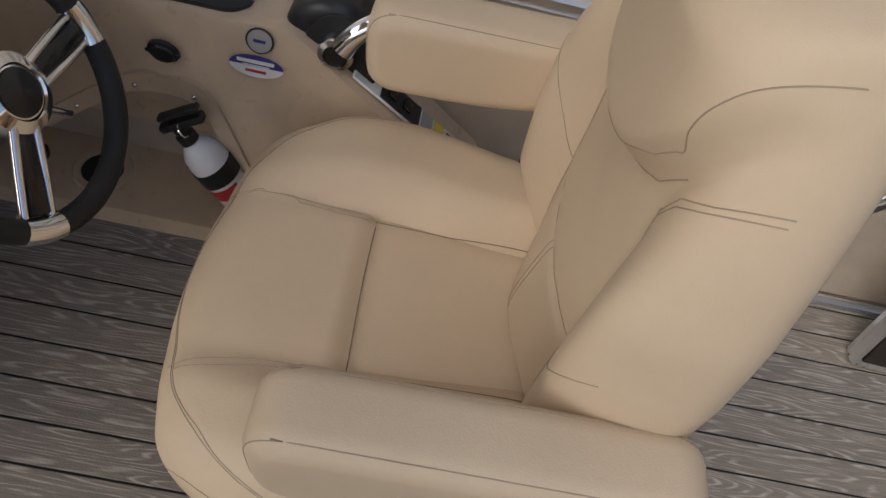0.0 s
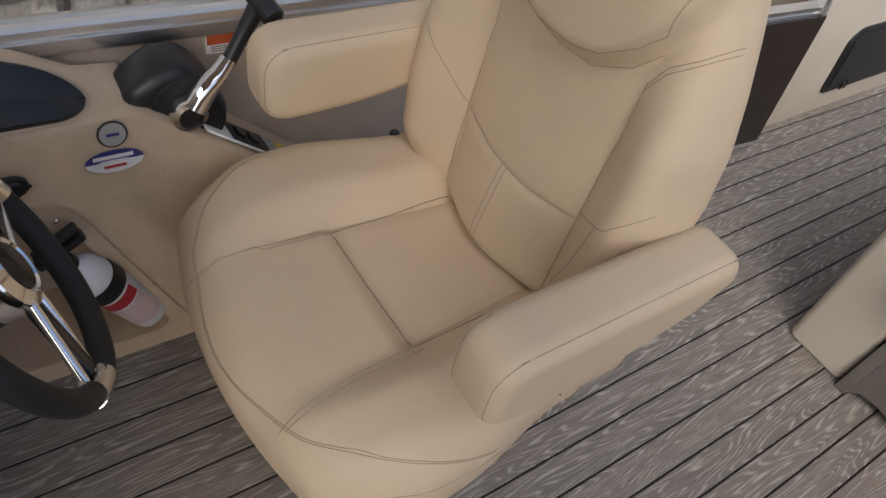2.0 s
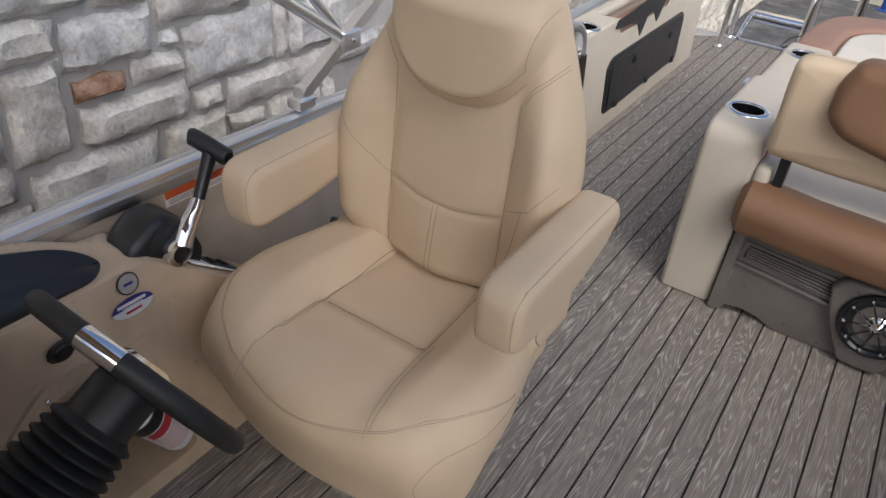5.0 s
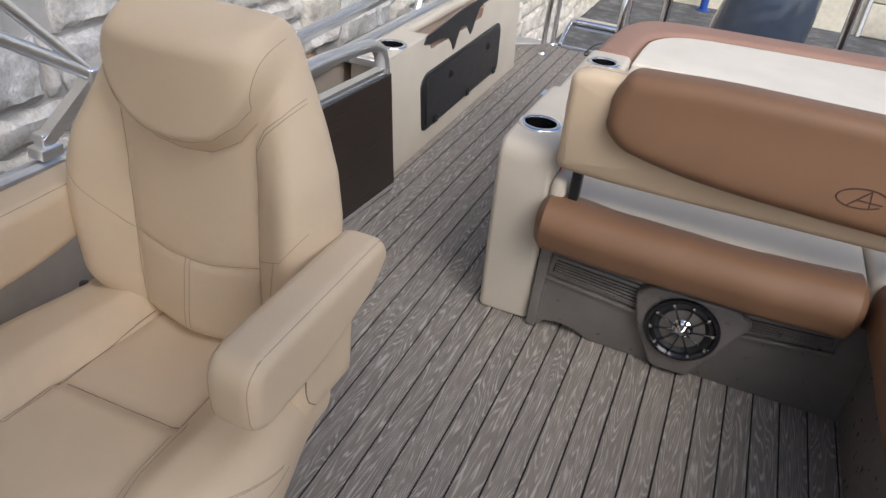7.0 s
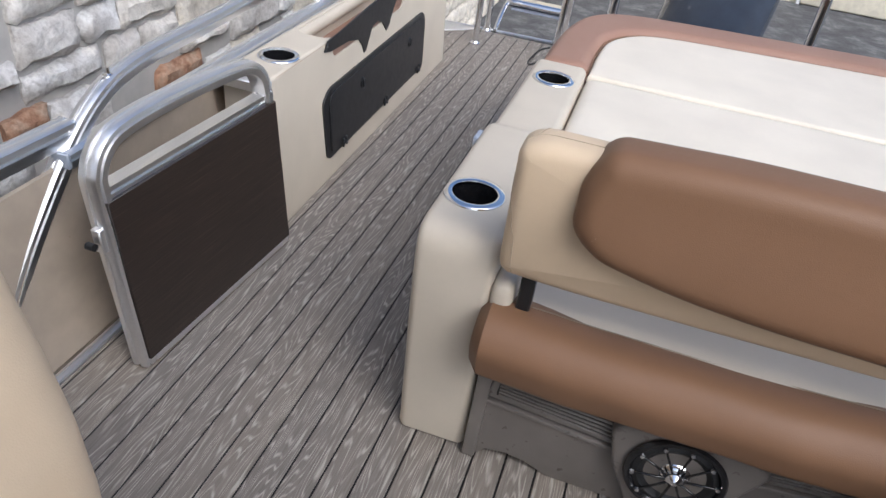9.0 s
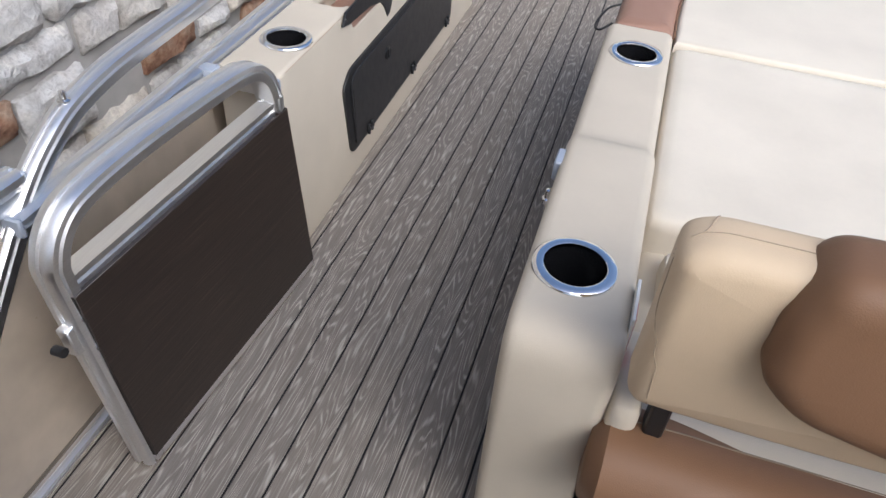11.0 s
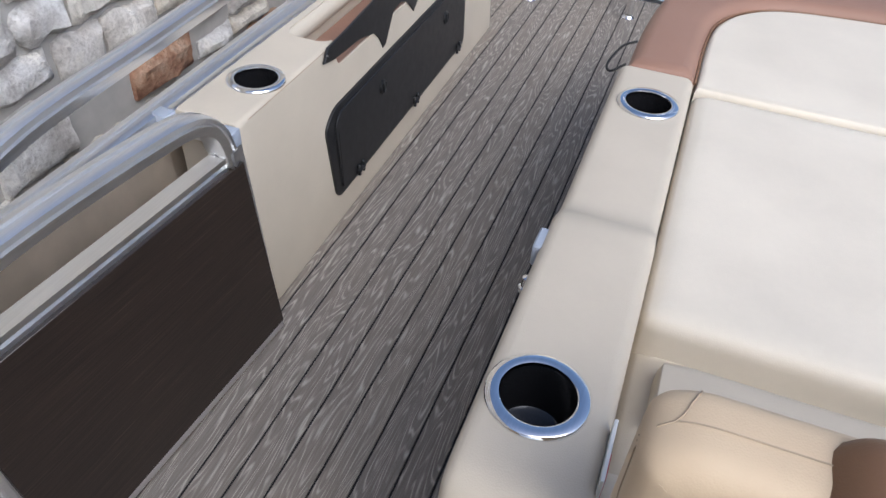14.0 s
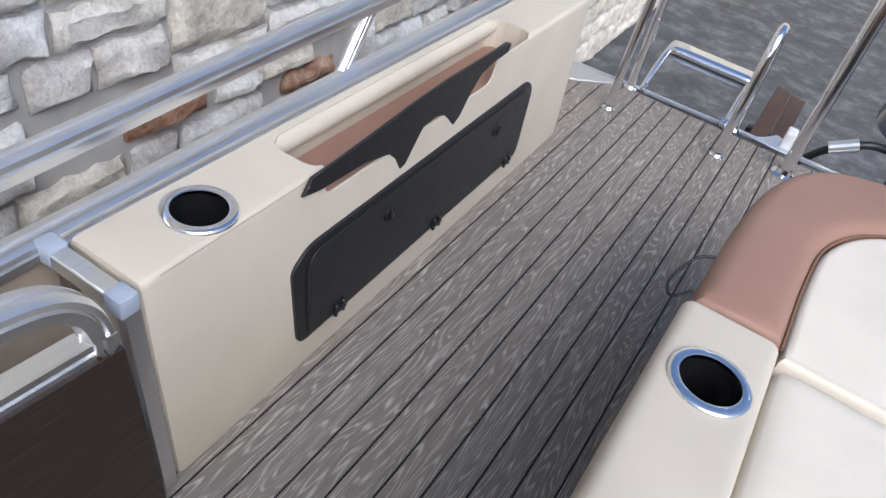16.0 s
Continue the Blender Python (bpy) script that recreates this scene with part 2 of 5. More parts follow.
def prism(outline, depth, axis="x", at=0.0, bevel=0.0, seg=2, bm=None):
    """An outline in a plane, pushed out by depth along the axis."""
    tmp = bmesh.new()
    put = {"x": lambda a, b, c: (c, a, b), "y": lambda a, b, c: (a, c, b), "z": lambda a, b, c: (a, b, c)}[axis]
    lo = [tmp.verts.new(put(a, b, at)) for a, b in outline]
    hi = [tmp.verts.new(put(a, b, at + depth)) for a, b in outline]
    n = len(outline)
    tmp.faces.new(lo[::-1])
    tmp.faces.new(hi)
    for i in range(n):
        tmp.faces.new((lo[i], lo[(i + 1) % n], hi[(i + 1) % n], hi[i]))
    bmesh.ops.recalc_face_normals(tmp, faces=tmp.faces)
    if bevel:
        caps = [e for e in tmp.edges if len(e.link_faces) == 2 and max(len(f.verts) for f in e.link_faces) == n]
        bmesh.ops.bevel(tmp, geom=caps, offset=bevel, segments=seg, profile=0.5, affect="EDGES")
    return merge(bm or bmesh.new(), tmp)


def rounded(points, r, steps=5):
    """A polygon with its corners rounded; r is a number or one for each corner."""
    out = []
    n = len(points)
    for i in range(n):
        p0, p, p1 = (Vector((*points[k % n], 0)) for k in (i - 1, i, i + 1))
        rr = r[i] if isinstance(r, (list, tuple)) else r
        a, b = (p0 - p), (p1 - p)
        k = min(rr, a.length * 0.48, b.length * 0.48)
        if k < 1e-5:
            out.append((p.x, p.y))
            continue
        s, e = p + a.normalized() * k, p + b.normalized() * k
        for j in range(steps + 1):
            t = j / steps
            q = s * (1 - t) ** 2 + 2 * p * t * (1 - t) + e * t * t
            out.append((q.x, q.y))
    return out


def smoothstep(a, b, x):
    t = min(1, max(0, (x - a) / (b - a)))
    return t * t * (3 - 2 * t)


def cushion(lo, hi, r, cuts=16, warp=None, bm=None):
    """A soft block with round edges; warp(p) may move each point."""
    tmp = bmesh.new()
    c = Vector([(a + b) / 2 for a, b in zip(lo, hi)])
    h = Vector([abs(b - a) / 2 for a, b in zip(lo, hi)])
    inner = Vector([max(0.0, k - r) for k in h])
    seen = {}

    def vert(u):
        key = tuple(round(k, 5) for k in u)
        if key not in seen:
            q = Vector([math.sin(k * math.pi / 2) * s for k, s in zip(u, h)])
            i = Vector([max(-b, min(b, a)) for a, b in zip(q, inner)])
            d = q - i
            p = i + d.normalized() * r if d.length > 1e-9 else q
            p = p + c
            seen[key] = tmp.verts.new(warp(p) if warp else p)
        return seen[key]

    g = [2 * i / cuts - 1 for i in range(cuts + 1)]
    for axis in range(3):
        for side in (-1, 1):
            for i in range(cuts):
                for j in range(cuts):
                    quad = []
                    for a, b in ((g[i], g[j]), (g[i + 1], g[j]), (g[i + 1], g[j + 1]), (g[i], g[j + 1])):
                        u = [a, b]
                        u.insert(axis, side)
                        quad.append(vert(u))
                    tmp.faces.new(quad)
    return merge(bm or bmesh.new(), tmp)


def inset(outline, d):
    """A closed outline drawn in by d."""
    n = len(outline)
    area = sum(outline[i][0] * outline[(i + 1) % n][1] - outline[(i + 1) % n][0] * outline[i][1] for i in range(n))
    s = d if area > 0 else -d
    out = []
    for i in range(n):
        (ax, ay), (bx, by) = outline[i - 1], outline[(i + 1) % n]
        tx, ty = bx - ax, by - ay
        k = math.hypot(tx, ty) or 1.0
        out.append((outline[i][0] - ty / k * s, outline[i][1] + tx / k * s))
    return out


def padded(outline, depth, axis, at, r, seg=4, bm=None):
    """An outline pushed out along the axis, with softly rounded rims."""
    put = {"x": lambda a, b, c: (c, a, b), "y": lambda a, b, c: (a, c, b), "z": lambda a, b, c: (a, b, c)}[axis]
    stack = [(at + r * (1 - math.cos(math.pi / 2 * k / seg)), r * (1 - math.sin(math.pi / 2 * k / seg))) for k in range(seg + 1)]
    stack += [(at + depth - r * (1 - math.cos(math.pi / 2 * k / seg)), r * (1 - math.sin(math.pi / 2 * k / seg))) for k in range(seg, -1, -1)]
    rings = [[Vector(put(a, b, c)) for a, b in inset(outline, d)] for c, d in stack]

    def rings_in(ring):
        mid = sum(ring, Vector()) / len(ring)
        return [[mid + (p - mid) * k for p in ring] for k in (0.06, 0.25, 0.45, 0.65, 0.85)]

    return loft(rings_in(rings[0]) + rings + rings_in(rings[-1])[::-1], bm=bm)


def carve(ob, *cutters):
    """Cuts the cutters' shapes out of ob's mesh."""
    for bm in cutters:
        bmesh.ops.recalc_face_normals(bm, faces=bm.faces)
        me = bpy.data.meshes.new("cutter")
        bm.to_mesh(me)
        bm.free()
        tool = new("cutter", me)
        mod = ob.modifiers.new("cut", "BOOLEAN")
        mod.operation, mod.object, mod.solver = "DIFFERENCE", tool, "EXACT"
        dg = bpy.context.evaluated_depsgraph_get()
        done = bpy.data.meshes.new_from_object(ob.evaluated_get(dg))
        ob.modifiers.remove(mod)
        old = ob.data
        ob.data = done
        bpy.data.meshes.remove(old)
        bpy.data.objects.remove(tool)
        bpy.data.meshes.remove(me)
    return ob


def surface(bm):
    bmesh.ops.recalc_face_normals(bm, faces=bm.faces)
    return BVHTree.FromBMesh(bm)


def stitch(tree, pts, r=0.0009, steps=7, lift=0.0003, bm=None, flat_to=None):
    """A thread that lies on a surface, through points near it."""
    line = []
    for q in smooth_path(pts, steps):
        if flat_to is None:
            hit, normal, _, _ = tree.find_nearest(q)
        else:
            hit, normal, _, _ = tree.ray_cast(q - Vector(flat_to) * 0.5, Vector(flat_to))
            if hit is None:
                continue
        line.append(hit + normal * lift)
    return tube(line, r, 5, bm)


# ---- the deck ----
DECK_Z = 0.0
PITCH, FIRST = 0.0722, 0.092
floor = tagged(part("floor", rbox((-0.30, -3.6, -0.05), (2.45, 2.34, -0.004), 0.0), JOINT), "boat deck with woven teak-look vinyl planks and black joints", "floor", kind="structure")


def planks():
    bm = rbox((-PITCH / 2 + 0.0024, -3.6, -0.004), (PITCH / 2 - 0.0024, 2.33, 0.0), 0.001, 1)
    first = part("plank", bm, PLANK, floor)
    first.location = (FIRST - 5 * PITCH + PITCH / 2, 0, 0)
    for k in range(1, 41):
        ob = first.copy()
        scene.collection.objects.link(ob)
        ob.location.x = FIRST + (k - 4.5) * PITCH


planks()


# ---- ground, stone wall and the building behind ----
GROUND = -1.2


def ground():
    bm = bmesh.new()
    bmesh.ops.create_grid(bm, x_segments=8, y_segments=8, size=150)
    ob = tagged(part("ground", bm, ASPHALT), "grey worn asphalt yard around the boat", "ground", kind="structure")
    ob.location = (0, 0, GROUND)


ground()
WALL_X = -0.95


def stone_mesh(w, h, seed, d=0.07):
    """A rough split stone, w by h, standing on its back."""
    rnd = random.Random(seed)
    n, k = max(3, min(14, int(w / 0.024))), max(3, min(9, int(h / 0.024)))
    bm = bmesh.new()
    rows = []
    off = Vector((rnd.uniform(-50, 50), rnd.uniform(-50, 50), 0))
    for j in range(k + 1):
        row = []
        for i in range(n + 1):
            u, v = i / n, j / k
            edge = min(u, 1 - u) * w, min(v, 1 - v) * h
            rim = min(1, min(edge) / 0.010)
            y, z = (u - 0.5) * w, (v - 0.5) * h
            q = Vector((y * 9, z * 9, 0)) + off
            x = (0.25 + 0.75 * rim) * d * 0.5 + noise.noise(q) * 0.014 * rim + noise.noise(q * 2.7) * 0.010 * rim + noise.noise(q * 6.3) * 0.005 * rim
            jy, jz = noise.noise(q * 2 + Vector((9, 0, 0))) * 0.020, noise.noise(q * 2 + Vector((0, 9, 0))) * 0.020
            row.append(bm.verts.new((x, y + jy * (1 if u in (0, 1) else 0.5), z + jz * (1 if v in (0, 1) else 0.5))))
        rows.append(row)
    for a, b in zip(rows, rows[1:]):
        for i in range(n):
            bm.faces.new((a[i], a[i + 1], b[i + 1], b[i]))
    rim = [e for e in bm.edges if e.is_boundary]
    ex = bmesh.ops.extrude_edge_only(bm, edges=rim)
    for v in ex["geom"]:
        if isinstance(v, bmesh.types.BMVert):
            v.co.x = -0.03
    return bm


def split(box, rnd, out):
    """Cuts a wall field into stones of mixed sizes."""
    y0, y1, z0, z1 = box
    w, h = y1 - y0, z1 - z0
    if w <= 0.50 and h <= 0.27 and w / h < 3.0 and (w < 0.28 or h < 0.14 or rnd.random() < 0.7):
        out.append(box)
    elif w / 1.7 > h:
        m = y0 + w * rnd.uniform(0.32, 0.68)
        split((y0, m, z0, z1), rnd, out)
        split((m, y1, z0, z1), rnd, out)
    else:
        m = z0 + h * rnd.uniform(0.35, 0.65)
        split((y0, y1, z0, m), rnd, out)
        split((y0, y1, m, z1), rnd, out)


# the large stones beside the helm: y from, y to, z from, z to
NEAR = ((-1.56, -1.245, 0.495, 0.66), (-1.75, -1.56, 0.27, 0.56), (-1.545, -1.365, 0.405, 0.488), (-1.355, -1.14, 0.405, 0.500), (-1.545, -1.14, 0.255, 0.398),
        (-1.235, -0.84, 0.575, 0.72), (-1.235, -1.155, 0.507, 0.570), (-1.145, -0.735, 0.345, 0.570), (-1.132, -0.985, 0.250, 0.338), (-1.265, -0.985, 0.08, 0.248),
        (-0.978, -0.420, 0.205, 0.340), (-0.733, -0.672, 0.345, 0.56), (-1.73, -1.275, 0.02, 0.250), (-0.978, -0.80, 0.12, 0.200), (-0.79, -0.48, 0.06, 0.200), (-0.665, -0.20, 0.345, 0.545),
        (0.665, 0.995, -0.05, 0.09), (-0.115, 0.09, 0.06, 0.17), (1.345, 1.65, -0.14, -0.045))
RUSTY = ((0.825, 0.05), (-0.042, 0.115), (1.505, -0.08), (-1.457, 0.451), (2.9, 0.1))


def stone_wall():
    wall = tagged(part("wall_stone", rbox((WALL_X - 0.4, -6.0, GROUND - 0.1), (WALL_X - 0.006, 10.4, 3.2), 0.0), MORTAR), "rough limestone block wall with grey mortar joints", "wall", kind="structure")
    rnd = random.Random(23)
    cells = []
    y = -5.0
    while y < 10.3:
        split((y, y + 1.25, GROUND, 3.1), rnd, cells)
        y += 1.25
    field = list(NEAR)
    for y0, y1, z0, z1 in cells:
        for a0, a1, b0, b1 in NEAR:
            dy, dz = min(y1, a1) - max(y0, a0), min(z1, b1) - max(z0, b0)
            if dy > 0 and dz > 0:
                if dy < dz:
                    y0, y1 = (a1, y1) if y0 > a0 else (y0, a0)
                else:
                    z0, z1 = (b1, z1) if z0 > b0 else (z0, b0)
        if y1 - y0 > 0.045 and z1 - z0 > 0.04:
            field.append((y0, y1, z0, z1))
    rest = bmesh.new()
    count = 0
    for k, (y0, y1, z0, z1) in enumerate(field):
        bm = stone_mesh(y1 - y0 - 0.020, z1 - z0 - 0.020, k)
        pos = Vector((WALL_X + rnd.uniform(-0.008, 0.006), (y0 + y1) / 2, (z0 + z1) / 2))
        rusty = any(y0 < a < y1 and z0 < b < z1 for a, b in RUSTY)
        if rusty or (-2.0 < y0 < 3.4 and -0.5 < z0 < 0.85 and count < 285):
            part("stone", bm, RUST if rusty else STONE, wall).location = pos
            count += 1
        else:
            merge(rest, bm, Matrix.Translation(pos))
    tagged(part("stones", rest, STONE, wall), kind="stuff")


stone_wall()


# ---- cup holders ----
def cup_holder(x, y, z, group="cup holders"):
    ob = thing("cup_holder", "round polished stainless cup holder with a black well", "cup holder", group, (x, y, z))
    ring = [(0.0460, -0.006), (0.0455, 0.001), (0.0465, 0.0040), (0.0490, 0.0052), (0.0600, 0.0046), (0.0632, 0.0016), (0.0636, -0.001), (0.061, -0.003)]
    part("rim", lathe(ring + [ring[0]], 48), CHROME, ob)
    part("well", lathe([(0.0458, -0.002), (0.0450, -0.03), (0.0430, -0.078), (0.036, -0.082), (0.0, -0.083), (0.0, -0.086), (0.046, -0.086), (0.0485, 0.0)], 40), WELL, ob, "glossy black cup well")
    return ob


def cup_cut(x, y, z):
    return lathe([(0.0, -0.09), (0.0505, -0.09), (0.0505, 0.05), (0.0, 0.05)], 40, m=Matrix.Translation((x, y, z)), closed=True)


# ---- the starboard side console ----
def lean(y, z):
    """The face of the side console leans back and draws in towards the stern."""
    return -0.057 * z - 0.014 * max(0.0, y)


def side_console():
    ob = thing("side_console", "cream vinyl side console with black hatch and bottle rack", "console", at=(0, 0, 0))
    prof = rounded([(-0.185, 0.002), (0.0, 0.002), (-0.028, 0.494), (-0.175, 0.494)], [0.002, 0.004, 0.014, 0.004], 5)
    ys = [0.0, 0.003, 0.012] + [0.04 + 1.66 * i / 16 for i in range(17)] + [1.72, 1.728, 1.731]
    rings = []
    for i, y in enumerate(ys):
        e = min(i, len(ys) - 1 - i)
        s = (0.010, 0.003, 0.0)[min(e, 2)]
        rings.append([Vector((x - s * (x > -0.1) - 0.014 * max(0, y), y - 0.05 * z * smoothstep(0.5, 0, y), z - s * (z > 0.3))) for x, z in prof])
    body = part("body", loft(rings), CREAM, ob)
    pocket = cushion((-0.155, 0.375, 0.33), (-0.030, 1.30, 0.62), 0.04, 8, lambda p: Vector((p.x - 0.014 * p.y, p.y, p.z)))
    notch = prism(rounded([(0.40, 0.70), (0.395, 0.425), (1.08, 0.425), (1.10, 0.70)], 0.035), 0.2, "x", -0.1)
    carve(body, pocket, notch, cup_cut(-0.094, 0.150, 0.494))
    cup_holder(-0.094, 0.150, 0.496)
    bm = rbox((-0.155, 0.378, 0.398), (-0.034, 1.297, 0.412), 0.002, 1)
    bmesh.ops.transform(bm, matrix=Matrix.Shear("XZ", 4, (0, 0)), verts=bm.verts)
    for v in bm.verts:
        v.co.x -= 0.014 * v.co.y
    part("pocket_floor", bm, BROWN2, ob, "brown vinyl pocket floor")
    roll = tube([(-0.163 - 0.014 * y, y, 0.466) for y in (0.36, 0.6, 0.9, 1.2, 1.31)], 0.026, 14)
    part("pocket_roll", roll, CREAM, ob)
    part("seam", tube([(lean(y, 0.484) + 0.0005, y, 0.4895) for y in (0.01, 0.2, 0.39)], 0.0008, 5), THREAD, ob, "stitched seam")
    # black hatch with its hinges and catches
    out = rounded([(0.325, 0.083), (0.300, 0.300), (0.350, 0.338), (1.335, 0.345), (1.375, 0.310), (1.362, 0.088)], [0.03, 0.02, 0.03, 0.03, 0.03, 0.03], 4)

    def on_face(bm):
        for v in bm.verts:
            v.co.x += lean(v.co.y, v.co.z)
        return bm

    hatch = part("hatch", on_face(prism(out, 0.009, "x", -0.002, 0.002, 2)), BLACK, ob, "black plastic access hatch")
    inner = rounded([(0.352, 0.098), (0.340, 0.290), (0.368, 0.322), (1.318, 0.328), (1.350, 0.302), (1.338, 0.103)], 0.025, 3)
    part("door", on_face(prism(inner, 0.004, "x", 0.0075, 0.0012, 1)), BLACK, hatch)
    part("shadow_gap", on_face(rbox((0.0075, 0.352, 0.11), (0.0121, 0.3545, 0.28), 0.0)), JOINT, hatch)
    for y in (0.455, 0.868, 1.278):
        bm = bmesh.new()
        for dy in (-0.017, 0.009):
            rbox((0.010, y + dy, 0.088), (0.019, y + dy + 0.009, 0.122), 0.002, 1, bm)
        rbox((0.010, y - 0.020, 0.099), (0.021, y + 0.020, 0.109), 0.003, 2, bm)
        part("hinge", on_face(bm), BLACK, hatch)
    for y in (0.628, 1.150):
        bm = lathe([(0.0, 0.0), (0.021, 0.0), (0.021, 0.004), (0.017, 0.006), (0.014, 0.003), (0.0, 0.003)], 24, m=Matrix.Translation((0.011, y, 0.265)) @ Matrix.Rotation(radians(90), 4, "Y"))
        rbox((0.012, y - 0.003, 0.250), (0.019, y + 0.003, 0.280), 0.001, 1, bm)
        part("turn_catch", on_face(bm), BLACK, hatch)
    # bottle rack
    rack = [(0.322, 0.468), (0.345, 0.500), (0.43, 0.505), (0.70, 0.532), (0.82, 0.540), (1.10, 0.545), (1.125, 0.535), (1.12, 0.512), (1.045, 0.508), (0.985, 0.496), (0.945, 0.455), (0.918, 0.412),
            (0.890, 0.392), (0.862, 0.418), (0.835, 0.440), (0.785, 0.455), (0.735, 0.448), (0.705, 0.405), (0.683, 0.372), (0.664, 0.368), (0.640, 0.405), (0.608, 0.432), (0.515, 0.452), (0.37, 0.458)]
    bm = prism(rack, 0.007, "x", -0.0015, 0.0015, 1)
    for v in bm.verts:
        v.co.x += lean(v.co.y, 0.48) + 0.004
        v.co.z -= 0.012 * smoothstep(0.3, 1.1, v.co.y)
    r = part("bottle_rack", bm, BLACK, ob, "black plastic bottle rack strip")
    for y, z in ((0.338, 0.482), (1.105, 0.516)):
        part("screw", lathe([(0, 0.0025), (0.004, 0.002), (0.005, 0)], 10, m=Matrix.Translation((lean(y, 0.48) + 0.0095, y, z)) @ Matrix.Rotation(radians(90), 4, "Y")), BLACKGLOSS, r)
    return ob


side_console()


# ---- fence, rails and gate ----
RAIL = [(-0.5, -0.5), (0.5, -0.5), (0.56, -0.2), (0.56, 0.02), (0.40, 0.06), (0.40, 0.16), (0.54, 0.2), (0.5, 0.42), (0.32, 0.52), (0.12, 0.54), (0.09, 0.40), (-0.09, 0.40), (-0.12, 0.54), (-0.32, 0.52), (-0.5, 0.42), (-0.54, 0.2), (-0.40, 0.16), (-0.40, 0.06), (-0.56, 0.02), (-0.56, -0.2)]


def sweep(points, profile, w, h, side=(1, 0, 0)):
    """A profile carried along a line; side is the way that its width points."""
    pts = [Vector(p) for p in points]
    rings = []
    for i, p in enumerate(pts):
        d = (pts[min(i + 1, len(pts) - 1)] - pts[max(i - 1, 0)]).normalized()
        s = Vector(side)
        s = (s - d * s.dot(d)).normalized()
        u = s.cross(d)
        if u.z < -0.01:
            u = -u
        rings.append([p + s * a * w + u * b * h for a, b in profile])
    return loft(rings)


def fence():
    prof = [(-0.150, 0.012), (-0.226, 0.515), (-0.238, 0.515), (-0.162, 0.012)]
    bm = prism([(x, z) for x, z in prof], 2.55, "y", -3.45)
    wall = tagged(part("fence_panel", bm, FENCE), "beige boat fence skin below an aluminium rail", "fence", kind="structure")
    bm = prism([(-0.165, 0.012), (-0.205, 0.46), (-0.216, 0.46), (-0.177, 0.012)], 0.86, "y", -0.897)
    tagged(part("fence_panel", bm, FENCE), "beige boat fence skin beside the open gate", "fence", kind="structure")
    bm = prism([(-0.20, 0.012), (-0.215, 0.46), (-0.226, 0.46), (-0.212, 0.012)], 2.0, "y", -0.03)
    for v in bm.verts:
        v.co.x -= 0.014 * max(0, v.co.y)
    tagged(part("fence_panel", bm, FENCE), "beige boat fence skin behind the side console", "fence", kind="structure")
    # unseen far-side panel, added to keep the sun off the deck
    tagged(part("fence_panel", rbox((2.37, -3.45, 0.0), (2.41, 1.9, 0.82), 0.004, 1), FENCE), "beige fence skin added unseen along the far deck side for shade", "fence", kind="structure")
    tagged(part("base_trim", sweep([(-0.143, -3.45, 0.008), (-0.143, -0.02, 0.008)], RAIL, 0.022, 0.016), ALU), "aluminium trim along the foot of the fence", "trim", kind="structure")
    sticker = thing("warning_label", "white warning label with an orange band on the fence", "label", at=(0, 0, 0))
    tilt = lambda z: -0.150 - 0.151 * (z - 0.012)
    def card(name, y0, y1, z0, z1, mat, lift, parent):
        bm = bmesh.new()
        q = [bm.verts.new((tilt(z) + lift, y, z)) for y, z in ((y0, z0), (y1, z0), (y1, z1), (y0, z1))]
        f = bm.faces.new(q)
        ex = bmesh.ops.extrude_face_region(bm, geom=[f])
        for v in ex["geom"]:
            if isinstance(v, bmesh.types.BMVert):
                v.co.x -= 0.0006
        return part(name, bm, mat, parent)
    back = card("backing", -1.80, -1.525, 0.474, 0.512, LABELW, 0.0014, sticker)
    card("orange_band", -1.797, -1.528, 0.491, 0.509, ORANGE, 0.0022, back)
    for i in range(3):
        card("text_line", -1.79, -1.54 - 0.02 * i, 0.478 + 0.004 * i, 0.4795 + 0.004 * i, SEAM, 0.0022, back)
    cu = bpy.data.curves.new("warning_text", "FONT")
    cu.body, cu.size, cu.align_x, cu.align_y = "WARNING", 0.017, "CENTER", "CENTER"
    ob = new("warning_text", cu)
    ob.parent = back
    ob.matrix_basis = Matrix.Translation((tilt(0.5) + 0.0032, -1.66, 0.500)) @ Matrix(((0, -0.15, 0.99, 0), (1, 0, 0, 0), (0, 1, 0, 0), (0, 0, 0, 1))).to_3x3().to_4x4()
    cu.materials.append(BLACK)


fence()


